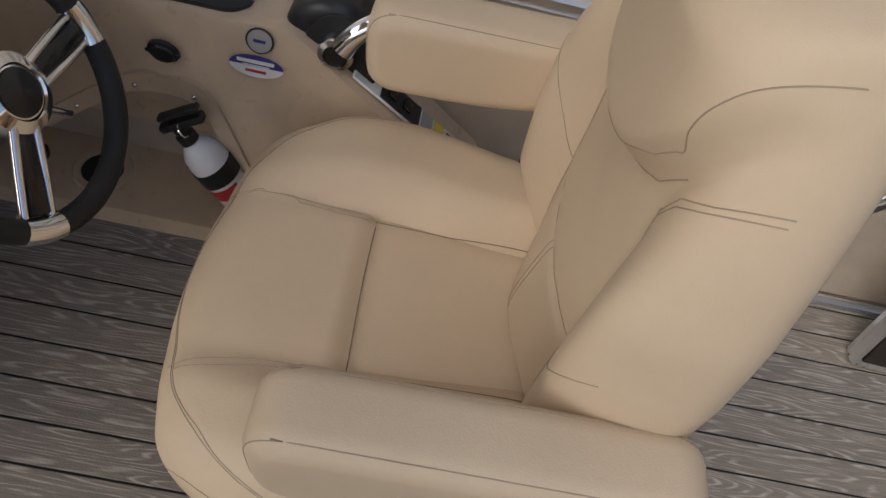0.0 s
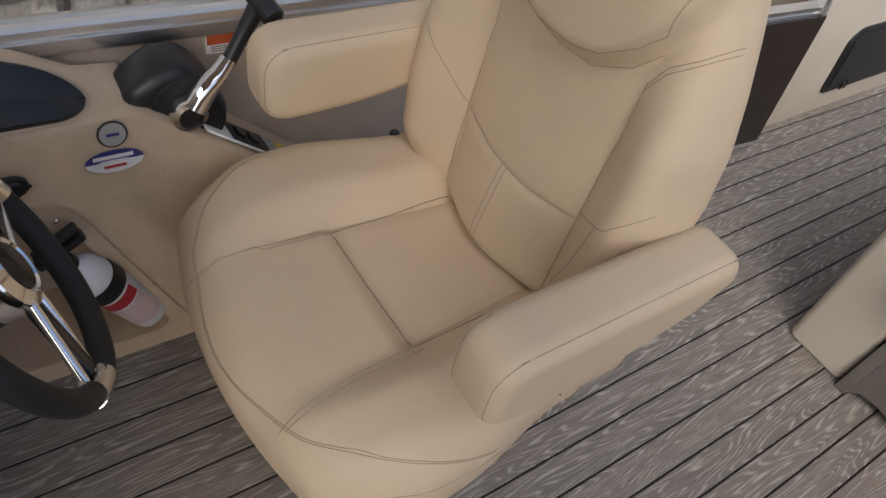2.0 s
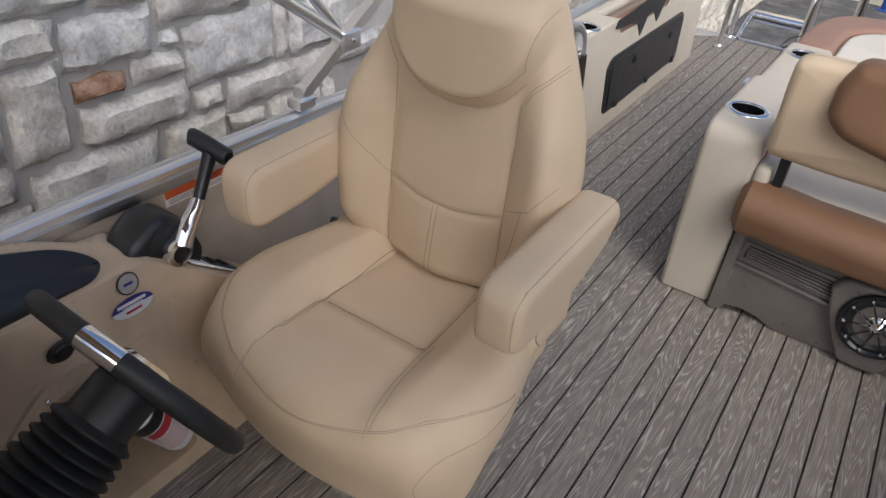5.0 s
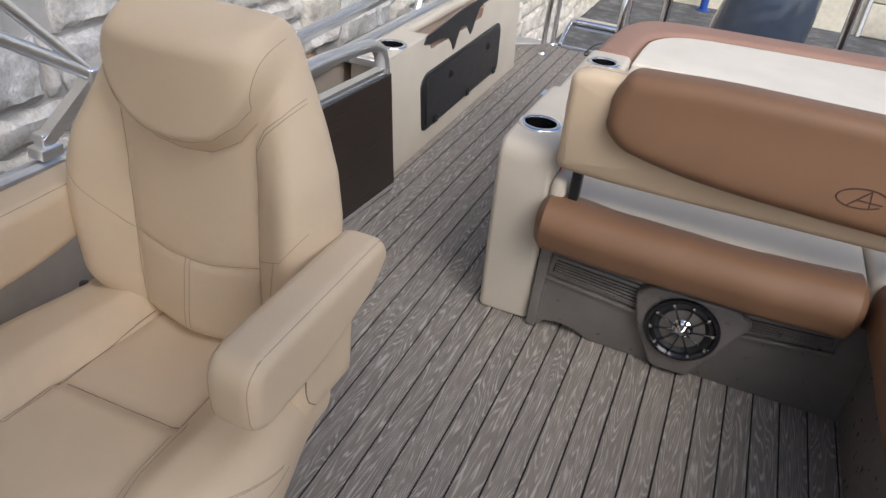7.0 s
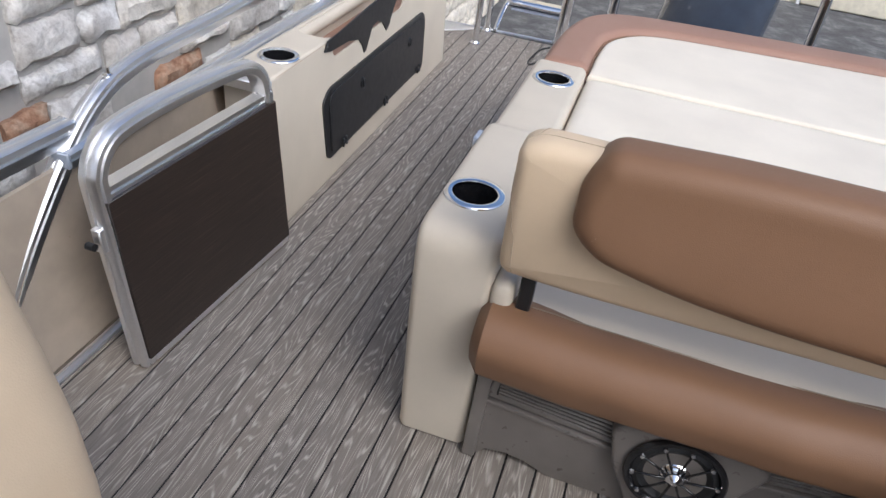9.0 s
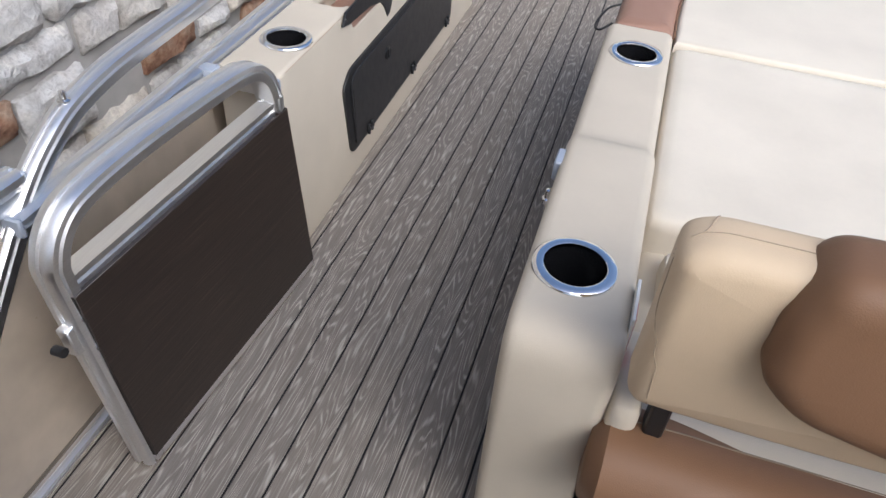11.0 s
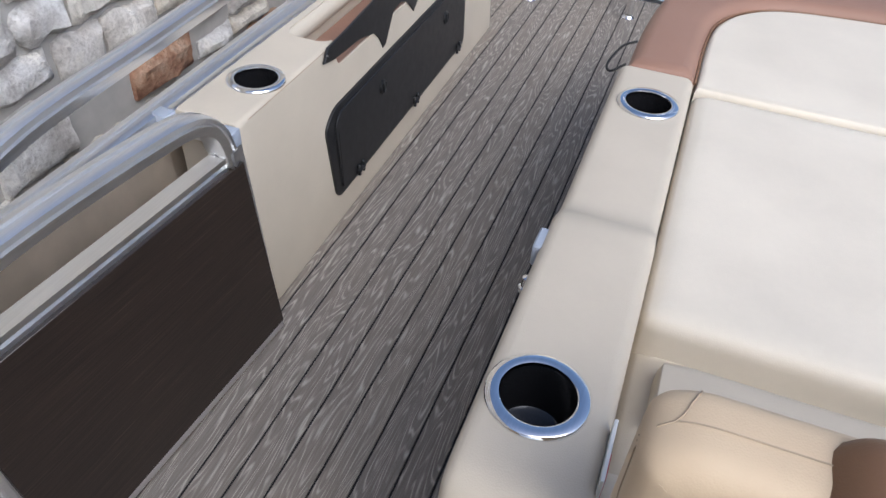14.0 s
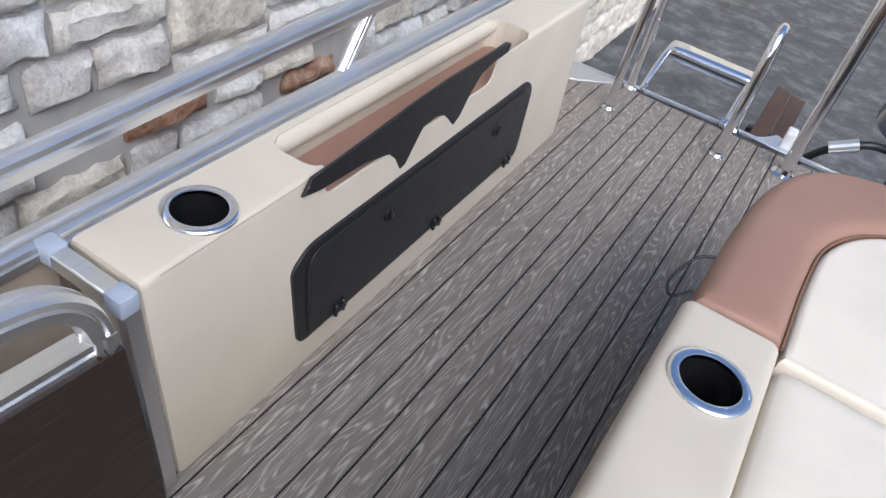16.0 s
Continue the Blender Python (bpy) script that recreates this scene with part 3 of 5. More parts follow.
def rails():
    a = thing("fence_rail", "grooved anodised aluminium top rail of the boat fence", "rail", "fence rails")
    part("rail", sweep([(-0.240, -3.45, 0.542), (-0.240, -2.0, 0.542), (-0.238, -1.3, 0.534), (-0.232, -0.56, 0.517)], RAIL, 0.046, 0.05), ALU, a)
    b = thing("fence_rail", "grooved anodised aluminium low rail behind the side console", "rail", "fence rails")
    part("rail", sweep([(-0.205, -0.62, 0.474), (-0.207, -0.05, 0.483), (-0.212, 0.3, 0.486), (-0.222, 1.0, 0.486), (-0.236, 2.0, 0.486)], RAIL, 0.046, 0.036), ALU, b)
    for y in (-2.6, -1.7, -0.8):
        part("clip", rbox((-0.226, y - 0.02, 0.505 + 0.006 * (y < -1.5)), (-0.214, y + 0.02, 0.522 + 0.006 * (y < -1.5)), 0.003, 1), ALU, a)
    part("end_cap", rbox((-0.254, -0.566, 0.493), (-0.208, -0.556, 0.542), 0.003, 1), GREYCAP, a)
    part("lower_lip", sweep([(-0.186, -0.03, 0.474), (-0.190, 0.3, 0.474), (-0.200, 1.0, 0.474), (-0.214, 2.0, 0.474)], RAIL, 0.012, 0.016), ALU, b)
    part("end_cap", rbox((-0.228, -0.628, 0.456), (-0.182, -0.618, 0.494), 0.003, 1), GREYCAP, b)
    c = thing("grab_rail", "curved aluminium grab rail rising above the fence", "rail")
    path = smooth_path([(-0.196, -0.93, 0.03), (-0.204, -0.83, 0.23), (-0.212, -0.655, 0.425), (-0.222, -0.50, 0.545), (-0.230, -0.33, 0.594), (-0.236, 0.0, 0.606), (-0.240, 0.6, 0.630), (-0.250, 1.2, 0.635), (-0.256, 1.55, 0.62), (-0.258, 1.72, 0.54), (-0.258, 1.78, 0.49)], 6)
    part("rail", sweep(path, RAIL, 0.036, 0.038), ALU, c)
    part("brace", sweep([(-0.235, 0.695, 0.49), (-0.242, 0.80, 0.64)], RAIL, 0.020, 0.028), ALU, c)
    part("brace", sweep([(-0.262, 0.73, 0.49), (-0.252, 0.86, 0.64)], RAIL, 0.010, 0.014), ALU, c)
    part("stud", lathe([(0, 0.02), (0.006, 0.018), (0.007, 0.004), (0.012, 0.002), (0.012, -0.004)], 14, m=Matrix.Translation((-0.226, -0.42, 0.598))), CHROME, c)
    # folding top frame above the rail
    d = thing("folding_canopy", "aluminium folding-canopy struts with an added unseen sun shade", "canopy")
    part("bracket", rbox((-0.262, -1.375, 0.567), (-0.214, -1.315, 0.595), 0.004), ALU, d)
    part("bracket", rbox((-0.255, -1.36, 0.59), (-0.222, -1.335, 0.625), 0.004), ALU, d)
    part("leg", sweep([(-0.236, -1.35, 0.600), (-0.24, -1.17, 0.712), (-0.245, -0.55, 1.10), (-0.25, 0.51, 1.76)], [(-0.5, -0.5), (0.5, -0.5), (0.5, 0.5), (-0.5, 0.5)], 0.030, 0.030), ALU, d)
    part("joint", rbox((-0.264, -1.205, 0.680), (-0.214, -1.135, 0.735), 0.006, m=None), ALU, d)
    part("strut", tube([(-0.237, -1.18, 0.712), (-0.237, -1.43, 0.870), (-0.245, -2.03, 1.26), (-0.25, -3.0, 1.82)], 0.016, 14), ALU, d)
    # unseen cloth and its bows, added to shade the helm and chair
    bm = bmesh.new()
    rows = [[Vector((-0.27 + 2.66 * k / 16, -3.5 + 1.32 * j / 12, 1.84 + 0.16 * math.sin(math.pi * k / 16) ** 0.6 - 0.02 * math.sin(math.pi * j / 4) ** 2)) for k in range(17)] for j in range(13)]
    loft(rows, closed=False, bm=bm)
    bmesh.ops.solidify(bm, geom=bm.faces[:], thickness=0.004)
    part("shade_canvas", bm, CANVAS, d, "added unseen shade sheet over the helm")
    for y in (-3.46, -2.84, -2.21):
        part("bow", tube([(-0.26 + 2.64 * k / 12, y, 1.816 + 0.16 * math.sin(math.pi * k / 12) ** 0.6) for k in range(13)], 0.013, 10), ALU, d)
    # further struts added to carry the unseen cloth
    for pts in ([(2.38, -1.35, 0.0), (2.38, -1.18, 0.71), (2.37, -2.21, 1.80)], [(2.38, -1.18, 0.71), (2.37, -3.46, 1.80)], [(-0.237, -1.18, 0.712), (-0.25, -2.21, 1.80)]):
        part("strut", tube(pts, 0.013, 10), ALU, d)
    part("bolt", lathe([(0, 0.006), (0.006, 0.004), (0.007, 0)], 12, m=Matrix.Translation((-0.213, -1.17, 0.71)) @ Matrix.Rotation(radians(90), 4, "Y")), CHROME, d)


rails()


def gate():
    ob = thing("boat_gate", "open aluminium boat gate with a dark woodgrain panel on the deck", "gate", at=(0, 0, 0))

    def lie(bm):
        for v in bm.verts:
            x, y, z = v.co
            v.co = Vector((x + 0.037 * (y + 0.37) / 0.6 - 0.055 * z + 0.015, y - 0.068 * z, z))
        return bm

    panel = part("panel", lie(rbox((0.010, -0.692, 0.030), (0.025, -0.070, 0.476), 0.001, 1)), WOOD, ob, "dark brown woodgrain panel")
    hoop = smooth_path([(0, -0.690, 0.012), (0, -0.690, 0.20), (0, -0.690, 0.48), (0, -0.682, 0.540), (0, -0.645, 0.585), (0, -0.585, 0.605), (0, -0.45, 0.612), (0, -0.25, 0.606), (0, -0.15, 0.594), (0, -0.105, 0.562), (0, -0.090, 0.515), (0, -0.090, 0.45), (0, -0.090, 0.012)], 6)
    part("frame", lie(sweep(hoop, RAIL, 0.042, 0.034)), ALU, ob)
    part("cross_rail", lie(sweep([(0.0, -0.675, 0.487), (0.0, -0.105, 0.487)], [(-0.5, -0.5), (0.5, -0.5), (0.5, -0.1), (0.3, -0.05), (0.3, 0.1), (0.5, 0.15), (0.5, 0.5), (-0.5, 0.5)], 0.034, 0.030)), ALU, ob)
    part("bottom_rail", lie(sweep([(0.004, -0.672, 0.020), (0.004, -0.072, 0.020)], [(-0.5, -0.5), (0.62, -0.5), (0.62, 0.35), (0.5, 0.5), (-0.5, 0.5)], 0.030, 0.020)), ALU, ob)
    catch = part("catch", lie(rbox((-0.010, -0.722, 0.36), (0.012, -0.704, 0.42), 0.003, 1)), ALU, ob)
    part("catch_pin", lie(lathe([(0, -0.012), (0.009, -0.012), (0.009, 0.006), (0, 0.006)], 12, m=Matrix.Translation((0.0, -0.735, 0.385)) @ Matrix.Rotation(radians(90), 4, "Y"))), BLACK, catch)
    for z in (0.355, 0.425):
        part("screw", lie(lathe([(0, 0.004), (0.005, 0.003), (0.006, 0)], 10, m=Matrix.Translation((0.017, -0.69, z)) @ Matrix.Rotation(radians(90), 4, "Y"))), CHROME, catch)
    end = thing("console_frame", "square aluminium end frame of the side console", "frame")
    part("post", prism(rounded([(-0.012, -0.040), (0.010, -0.040), (0.010, -0.012), (-0.012, -0.012)], 0.003, 2), 0.485, "z", 0.0), ALU, end)
    for ob2 in list(end.children):
        for v in ob2.data.vertices:
            v.co.x -= 0.055 * v.co.z
            v.co.y -= 0.05 * v.co.z
    part("header", rbox((-0.190, -0.068, 0.466), (-0.025, -0.038, 0.496), 0.003, 1), ALU, end)
    part("cap", rbox((-0.050, -0.070, 0.464), (-0.014, -0.036, 0.500), 0.004, 2), GREYCAP, end, "grey plastic corner cap")
    part("cap", rbox((-0.200, -0.070, 0.468), (-0.160, -0.036, 0.502), 0.004, 2), GREYCAP, end, "grey plastic corner cap")


gate()


# ---- sofa with sun lounge ----
def sofa():
    ob = thing("sofa", "cream and brown vinyl boat sofa with speaker base and sun lounge", "sofa")
    # arm console
    prof = rounded([(-0.618, 0.0), (-0.655, 0.46), (-0.652, 0.586), (-0.135, 0.584), (-0.075, 0.548), (0.505, 0.545), (0.505, 0.0)], [0.01, 0.12, 0.066, 0.035, 0.035, 0.02, 0.01], 7)
    arm = part("arm", padded(prof, 0.162, "x", 0.622, 0.020, 4), CREAM, ob)
    carve(arm, cup_cut(0.692, -0.498, 0.585), cup_cut(0.705, 0.335, 0.546))
    cup_holder(0.692, -0.498, 0.5865)
    cup_holder(0.705, 0.335, 0.5475)
    part("arm_bracket", rbox((0.612, -0.225, 0.535), (0.630, -0.175, 0.575), 0.003, 1), GREYCAP, arm, "grey hinge plate")
    part("arm_bolt", lathe([(0, 0.03), (0.006, 0.028), (0.007, 0.012), (0.010, 0.010), (0.010, 0.0)], 12, m=Matrix.Translation((0.615, -0.245, 0.50))), CHROME, arm)
    loop = smooth_path([(0.628, 0.55, 0.52), (0.600, 0.53, 0.505), (0.585, 0.575, 0.50), (0.605, 0.64, 0.52), (0.635, 0.66, 0.53)], 6)
    part("elastic_loop", tube(loop, 0.003, 6), RUBBER, arm, "black elastic loop")
    # plastic base
    base = part("base", prism([(0.79, 0.0), (0.82, 0.0), (0.835, 0.022), (0.88, 0.030), (0.93, 0.022), (0.98, 0.0), (2.30, 0.0), (2.30, 0.31), (0.79, 0.31)], 0.45, "y", -0.625, 0.006, 2), GREYPL, ob, "grey-brown moulded plastic base")
    for x0, x1, z0, z1, zb0, zb1 in ((0.828, 1.10, 0.262, 0.246, 0.197, 0.170), (1.335, 1.598, 0.254, 0.272, 0.190, 0.222)):
        frame_out = [(x0, z0), (x1, z1), (x1 + 0.005, zb1), (x0 - 0.012, zb0)]
        part("grille_frame", prism(rounded(frame_out, 0.008, 3), 0.010, "y", -0.634, 0.003, 2), GREYPL, base)
        hole = [(x0 + 0.012, z0 - 0.010), (x1 - 0.012, z1 - 0.010), (x1 - 0.012, zb1 + 0.012), (x0 + 0.006, zb0 + 0.012)]
        # flat black plate for the shade behind the slats; no hollow is cut
        part("grille_shade", prism(rounded(hole, 0.006, 2), 0.004, "y", -0.6365), JOINT, base)
        n = 5
        for k in range(n):
            t = (k + 0.5) / n
            za = (z0 - 0.010) * (1 - t) + (zb0 + 0.012) * t
            zb = (z1 - 0.010) * (1 - t) + (zb1 + 0.012) * t
            part("slat", prism([(x0 + 0.012, za - 0.0026), (x1 - 0.014, zb - 0.0026), (x1 - 0.014, zb + 0.0026), (x0 + 0.012, za + 0.0026)], 0.007, "y", -0.640, 0.001, 1), GREYPL, base)
        part("ledge", prism([(x0 - 0.018, zb0 - 0.004), (x1 + 0.002, zb1 - 0.004), (x1 + 0.002, zb1 - 0.016), (x0 - 0.018, zb0 - 0.016)], 0.016, "y", -0.640, 0.004, 2), GREYPL, base)
    part("end_strip", prism(rounded([(0.786, 0.004), (0.815, 0.004), (0.822, 0.285), (0.790, 0.285)], 0.004, 2), 0.018, "y", -0.641, 0.003, 2), GREYPL, base)
    # speaker pod
    pod = part("speaker_pod", prism(rounded([(1.076, 0.235), (1.110, 0.272), (1.34, 0.272), (1.392, 0.238), (1.362, 0.180), (1.272, 0.012), (1.168, 0.012), (1.100, 0.14)], 0.016, 4), 0.042, "y", -0.660, 0.010, 3), GREYPL, ob, "grey-brown speaker surround")
    face = Matrix.Translation((1.222, -0.6615, 0.168)) @ Matrix.Rotation(radians(90), 4, "X")
    part("speaker_ring", lathe([(0.088, -0.002), (0.098, 0.0), (0.102, 0.006), (0.098, 0.012), (0.090, 0.012), (0.084, 0.004), (0.086, -0.002)], 48, m=face), BLACKGLOSS, pod)
    part("cone", lathe([(0.088, 0.002), (0.074, 0.006), (0.070, 0.002), (0.030, -0.014), (0.0, -0.016), (0.0, -0.018), (0.088, -0.004)], 40, m=face), RUBBER, pod, "black speaker cone")
    part("dust_cap", lathe([(0.034, -0.008), (0.030, 0.002), (0.018, 0.008), (0.0, 0.010)], 28, m=face), CHROME, pod, "silver dust cap")
    for k in range(10):
        a = k * math.pi / 5 + 0.15
        bm = bmesh.new()
        rbox((0.014, -0.0022, 0.008), (0.090, 0.0022, 0.0125), 0.001, 1, bm, None)
        bmesh.ops.transform(bm, matrix=face @ Matrix.Rotation(a, 4, "Z"), verts=bm.verts)
        part("spoke", bm, BLACKGLOSS, pod)
    for k in range(10):
        a = k * math.pi / 5 + 0.15
        part("spoke_stud", lathe([(0.0, 0.0165), (0.0045, 0.015), (0.006, 0.010)], 10, m=face @ Matrix.Rotation(a, 4, "Z") @ Matrix.Translation((0.083, 0, 0))), CHROME, pod, "chrome stud")
    part("hub", lathe([(0.017, 0.006), (0.017, 0.013), (0.010, 0.018), (0.006, 0.022), (0.0, 0.023)], 24, m=face), CHROME, pod)
    # seat
    def roll_warp(p):
        sag = 0.012 * math.sin((p.x - 0.775) * 3.6)
        return Vector((p.x, p.y - 0.004 * noise.noise(p * 9), p.z - sag + 0.003 * noise.noise(p * 7)))
    seat = part("seat_cushion", cushion((0.79, -0.655, 0.30), (1.605, -0.15, 0.452), 0.035, 14), CREAM, ob)
    section = rounded([(-0.585, 0.31), (-0.670, 0.312), (-0.718, 0.316), (-0.744, 0.405), (-0.700, 0.458), (-0.632, 0.464), (-0.575, 0.44)], [0.03, 0.02, 0.022, 0.05, 0.04, 0.04, 0.03], 6)
    rows = []
    for i in range(41):
        x = 0.772 + 0.832 * i / 40
        e = min(x - 0.772, 1.604 - x)
        d = 0.026 * (1 - math.sqrt(max(0.0, 1 - (1 - min(1, e / 0.026)) ** 2)))
        rows.append([roll_warp(Vector((x, y, z))) for y, z in inset(section, d)])
    bm = loft(rows)
    tree = surface(bm)
    roll = part("front_roll", bm, BROWN, seat, "brown vinyl front roll")
    part("seam", stitch(tree, [(0.80, -0.64, 0.47), (1.0, -0.628, 0.47), (1.3, -0.628, 0.47), (1.58, -0.63, 0.47)], 0.0016), SEAM, seat)
    part("piping", tube([(0.80, -0.680, 0.313), (1.2, -0.685, 0.303), (1.58, -0.680, 0.309)], 0.003, 6), CREAM, seat)
    part("filler", cushion((0.782, -0.66, 0.33), (0.828, -0.50, 0.505), 0.02, 8), CREAM, ob)
    # the part of the sofa that runs forward
    side = part("side_cushion", cushion((1.625, -2.2, 0.30), (2.25, -0.56, 0.462), 0.06, 18), BROWN, ob, "brown vinyl side seat")
    part("side_base", rbox((1.68, -2.2, 0.0), (2.30, -0.55, 0.31), 0.02), GREYPL, ob)
    part("corner_cushion", cushion((1.606, -0.62, 0.32), (2.25, -0.10, 0.456), 0.03, 10), CREAM, ob)
    # flip backrest
    shell_out = rounded([(0.790, 0.552), (0.790, 0.812), (0.825, 0.828), (1.9, 0.832), (1.9, 0.555), (1.5, 0.550), (1.15, 0.546), (0.92, 0.546)], [0.03, 0.05, 0.02, 0.01, 0.01, 0.1, 0.1, 0.05], 6)
    bm = padded(shell_out, 0.09, "y", -0.724, 0.026, 4)
    for v in bm.verts:
        v.co.y += 0.012 * smoothstep(0.65, 0.85, v.co.z)
        v.co.y += 0.03 * smoothstep(0.65, 0.55, v.co.z)
    tree = surface(bm)
    back = part("backrest", bm, TAN, ob)
    part("seam", stitch(tree, [(0.818, -0.69, 0.57), (0.812, -0.685, 0.7), (0.815, -0.67, 0.81), (0.82, -0.62, 0.85), (0.82, -0.58, 0.85)], 0.001), THREAD, back, "stitched seam")
    for dz in (0.0, 0.007):
        part("seam", stitch(tree, [(0.815, -0.67, 0.785 + dz), (0.86, -0.67, 0.785 + dz), (0.92, -0.67, 0.785 + dz)], 0.0008), THREAD, back, "stitched seam")
    pad_out = rounded([(0.930, 0.850), (0.903, 0.800), (0.896, 0.715), (0.945, 0.668), (1.08, 0.640), (1.27, 0.624), (1.60, 0.617), (1.9, 0.617), (1.9, 0.860), (1.15, 0.862)], [0.05, 0.06, 0.05, 0.06, 0.2, 0.2, 0.2, 0.01, 0.01, 0.1], 6)
    bm = padded(pad_out, 0.115, "y", -0.768, 0.036, 5)
    for v in bm.verts:
        v.co.y += 0.022 * smoothstep(0.65, 0.85, v.co.z) + 0.003 * noise.noise(v.co * 6)
        v.co.x += 0.004 * noise.noise(v.co * 30) * smoothstep(1.0, 0.9, v.co.x)
    tree = surface(bm)
    pad = part("back_pad", bm, BROWN, back, "brown vinyl back pad")
    oval = [(1.478 + 0.050 * math.cos(a) + 0.010 * math.sin(a), -0.8, 0.702 + 0.022 * math.sin(a)) for a in [0.3 + k * 0.42 for k in range(14)]]
    mark = [oval, [(1.452, -0.8, 0.681), (1.492, -0.8, 0.722)], [(1.492, -0.8, 0.722), (1.497, -0.8, 0.684)], [(1.466, -0.8, 0.698), (1.520, -0.8, 0.697)]]
    for line in mark:
        part("stitched_mark", stitch(tree, line, 0.0017, 4, flat_to=(0, 1, 0)), DARKBROWN, pad, "dark stitched oval mark")
    part("hinge_arm", rbox((0.835, -0.655, 0.40), (0.862, -0.62, 0.57), 0.004, 1), BLACK, back, "black steel hinge arm")
    # caution label on the inner side of the arm
    lab = part("caution_label", rbox((0.782, -0.590, 0.49), (0.7865, -0.505, 0.60), 0.0008, 1), LABELW, ob, "red and white caution label")
    part("red_band", rbox((0.7865, -0.586, 0.492), (0.7875, -0.552, 0.598), 0.0), RED, lab)
    for k in range(3):
        part("text_line", rbox((0.7865, -0.545 + 0.012 * k, 0.50), (0.7873, -0.540 + 0.012 * k, 0.59), 0.0), SEAM, lab)
    # sun lounge cushions
    part("lounge_cushion", cushion((0.788, -0.25, 0.37), (2.15, 0.482, 0.528), 0.028, 20, lambda p: Vector((p.x, p.y, p.z + 0.003 * noise.noise(p * 2.3) * (p.z > 0.5)))), WHITE, ob, "off-white vinyl lounge cushion")
    part("lounge_filler", cushion((0.83, -0.40, 0.33), (2.15, -0.285, 0.50), 0.02, 8), CREAM, ob)
    part("lounge_base", rbox((0.785, -0.20, 0.0), (2.2, 1.15, 0.37), 0.01), GREYPL, ob)
    outer = [(0.634, 0.510), (0.637, 0.75), (0.660, 0.98), (0.72, 1.13), (0.84, 1.215), (1.1, 1.265), (1.8, 1.335), (2.2, 1.37)]
    inner = [(2.2, 1.175), (1.8, 1.148), (1.2, 1.085), (0.98, 1.05), (0.87, 0.985), (0.805, 0.87), (0.788, 0.72), (0.786, 0.510)]
    o = [(p.x, p.y) for p in smooth_path([(x, y, 0) for x, y in outer], 6)]
    i = [(p.x, p.y) for p in smooth_path([(x, y, 0) for x, y in inner], 6)]
    part("lounge_border", prism(o + i, 0.228, "z", 0.32, 0.036, 5), BROWN2, ob, "brown vinyl lounge border")
    fill = [(x + 0.003, y - 0.003) for x, y in i[:-1]] + [(0.79, 0.489), (2.2, 0.489)]
    part("lounge_cushion", prism(fill, 0.167, "z", 0.365, 0.016, 5), WHITE, ob, "off-white vinyl rear lounge cushion")
    part("piping", tube([(x, y, 0.527) for x, y in i], 0.003, 6), BROWN, ob)


sofa()
# ---- helm chair ----
CX = 0.32


def seat_mesh():
    def warp(p):
        dx = p.x - CX
        front = smoothstep(-1.76, -2.0, p.y)
        k = 1.0 - 0.09 * front * front - 0.12 * smoothstep(-1.76, -1.53, p.y)
        low = smoothstep(0.32, 0.13, p.z)
        k -= 0.07 * low
        top = smoothstep(0.26, 0.40, p.z)
        a = abs(dx)
        dz = 0.036 * smoothstep(0.128, 0.20, a) * (1 - 0.55 * front) - 0.010 * smoothstep(0.25, 0.34, a) * smoothstep(-1.6, -1.9, p.y)
        insert = smoothstep(0.140, 0.122, a) * smoothstep(-1.765, -1.745, p.y)
        dz -= 0.012 * insert
        dz -= 0.009 * math.exp(-((a - 0.131) / 0.007) ** 2) * smoothstep(-1.95, -1.75, p.y)
        dz -= 0.010 * math.exp(-((p.y + 1.757) / 0.007) ** 2) * smoothstep(0.15, 0.12, a)
        dz -= 0.02 * smoothstep(-1.85, -2.0, p.y)
        crown = 0.010 * (1 - (dx / 0.34) ** 2)
        wrinkle = 0.0045 * noise.noise(Vector((p.x * 20 + p.y * 12, p.y * 7, 3))) * insert * smoothstep(0.25, 0.45, p.x)
        lift = 0.17 * smoothstep(-1.86, -1.60, p.y) * smoothstep(0.34, 0.14, p.z)
        y = p.y + 0.055 * (dx / 0.32) ** 2 * front
        y += 0.045 * smoothstep(0.34, 0.14, p.z) * smoothstep(-1.8, -2.0, p.y)
        return Vector((CX + dx * k, y, p.z + lift + (dz + crown + wrinkle) * top))

    return cushion((-0.022, -2.005, 0.12), (0.640, -1.46, 0.406), 0.066, 60, warp)


BACK_W = ((0.36, 0.185), (0.42, 0.222), (0.50, 0.248), (0.60, 0.260), (0.70, 0.258), (0.78, 0.245), (0.85, 0.222), (0.91, 0.198), (0.96, 0.176), (1.0, 0.160), (1.05, 0.150), (1.09, 0.140))


def back_half(z):
    for (a, u), (b, v) in zip(BACK_W, BACK_W[1:]):
        if z <= b:
            t = (z - a) / (b - a)
            return u + (v - u) * t
    return BACK_W[-1][1]


def head_edge(dx, base=0.805):
    return base + 1.7 * dx * dx + 105 * dx ** 4


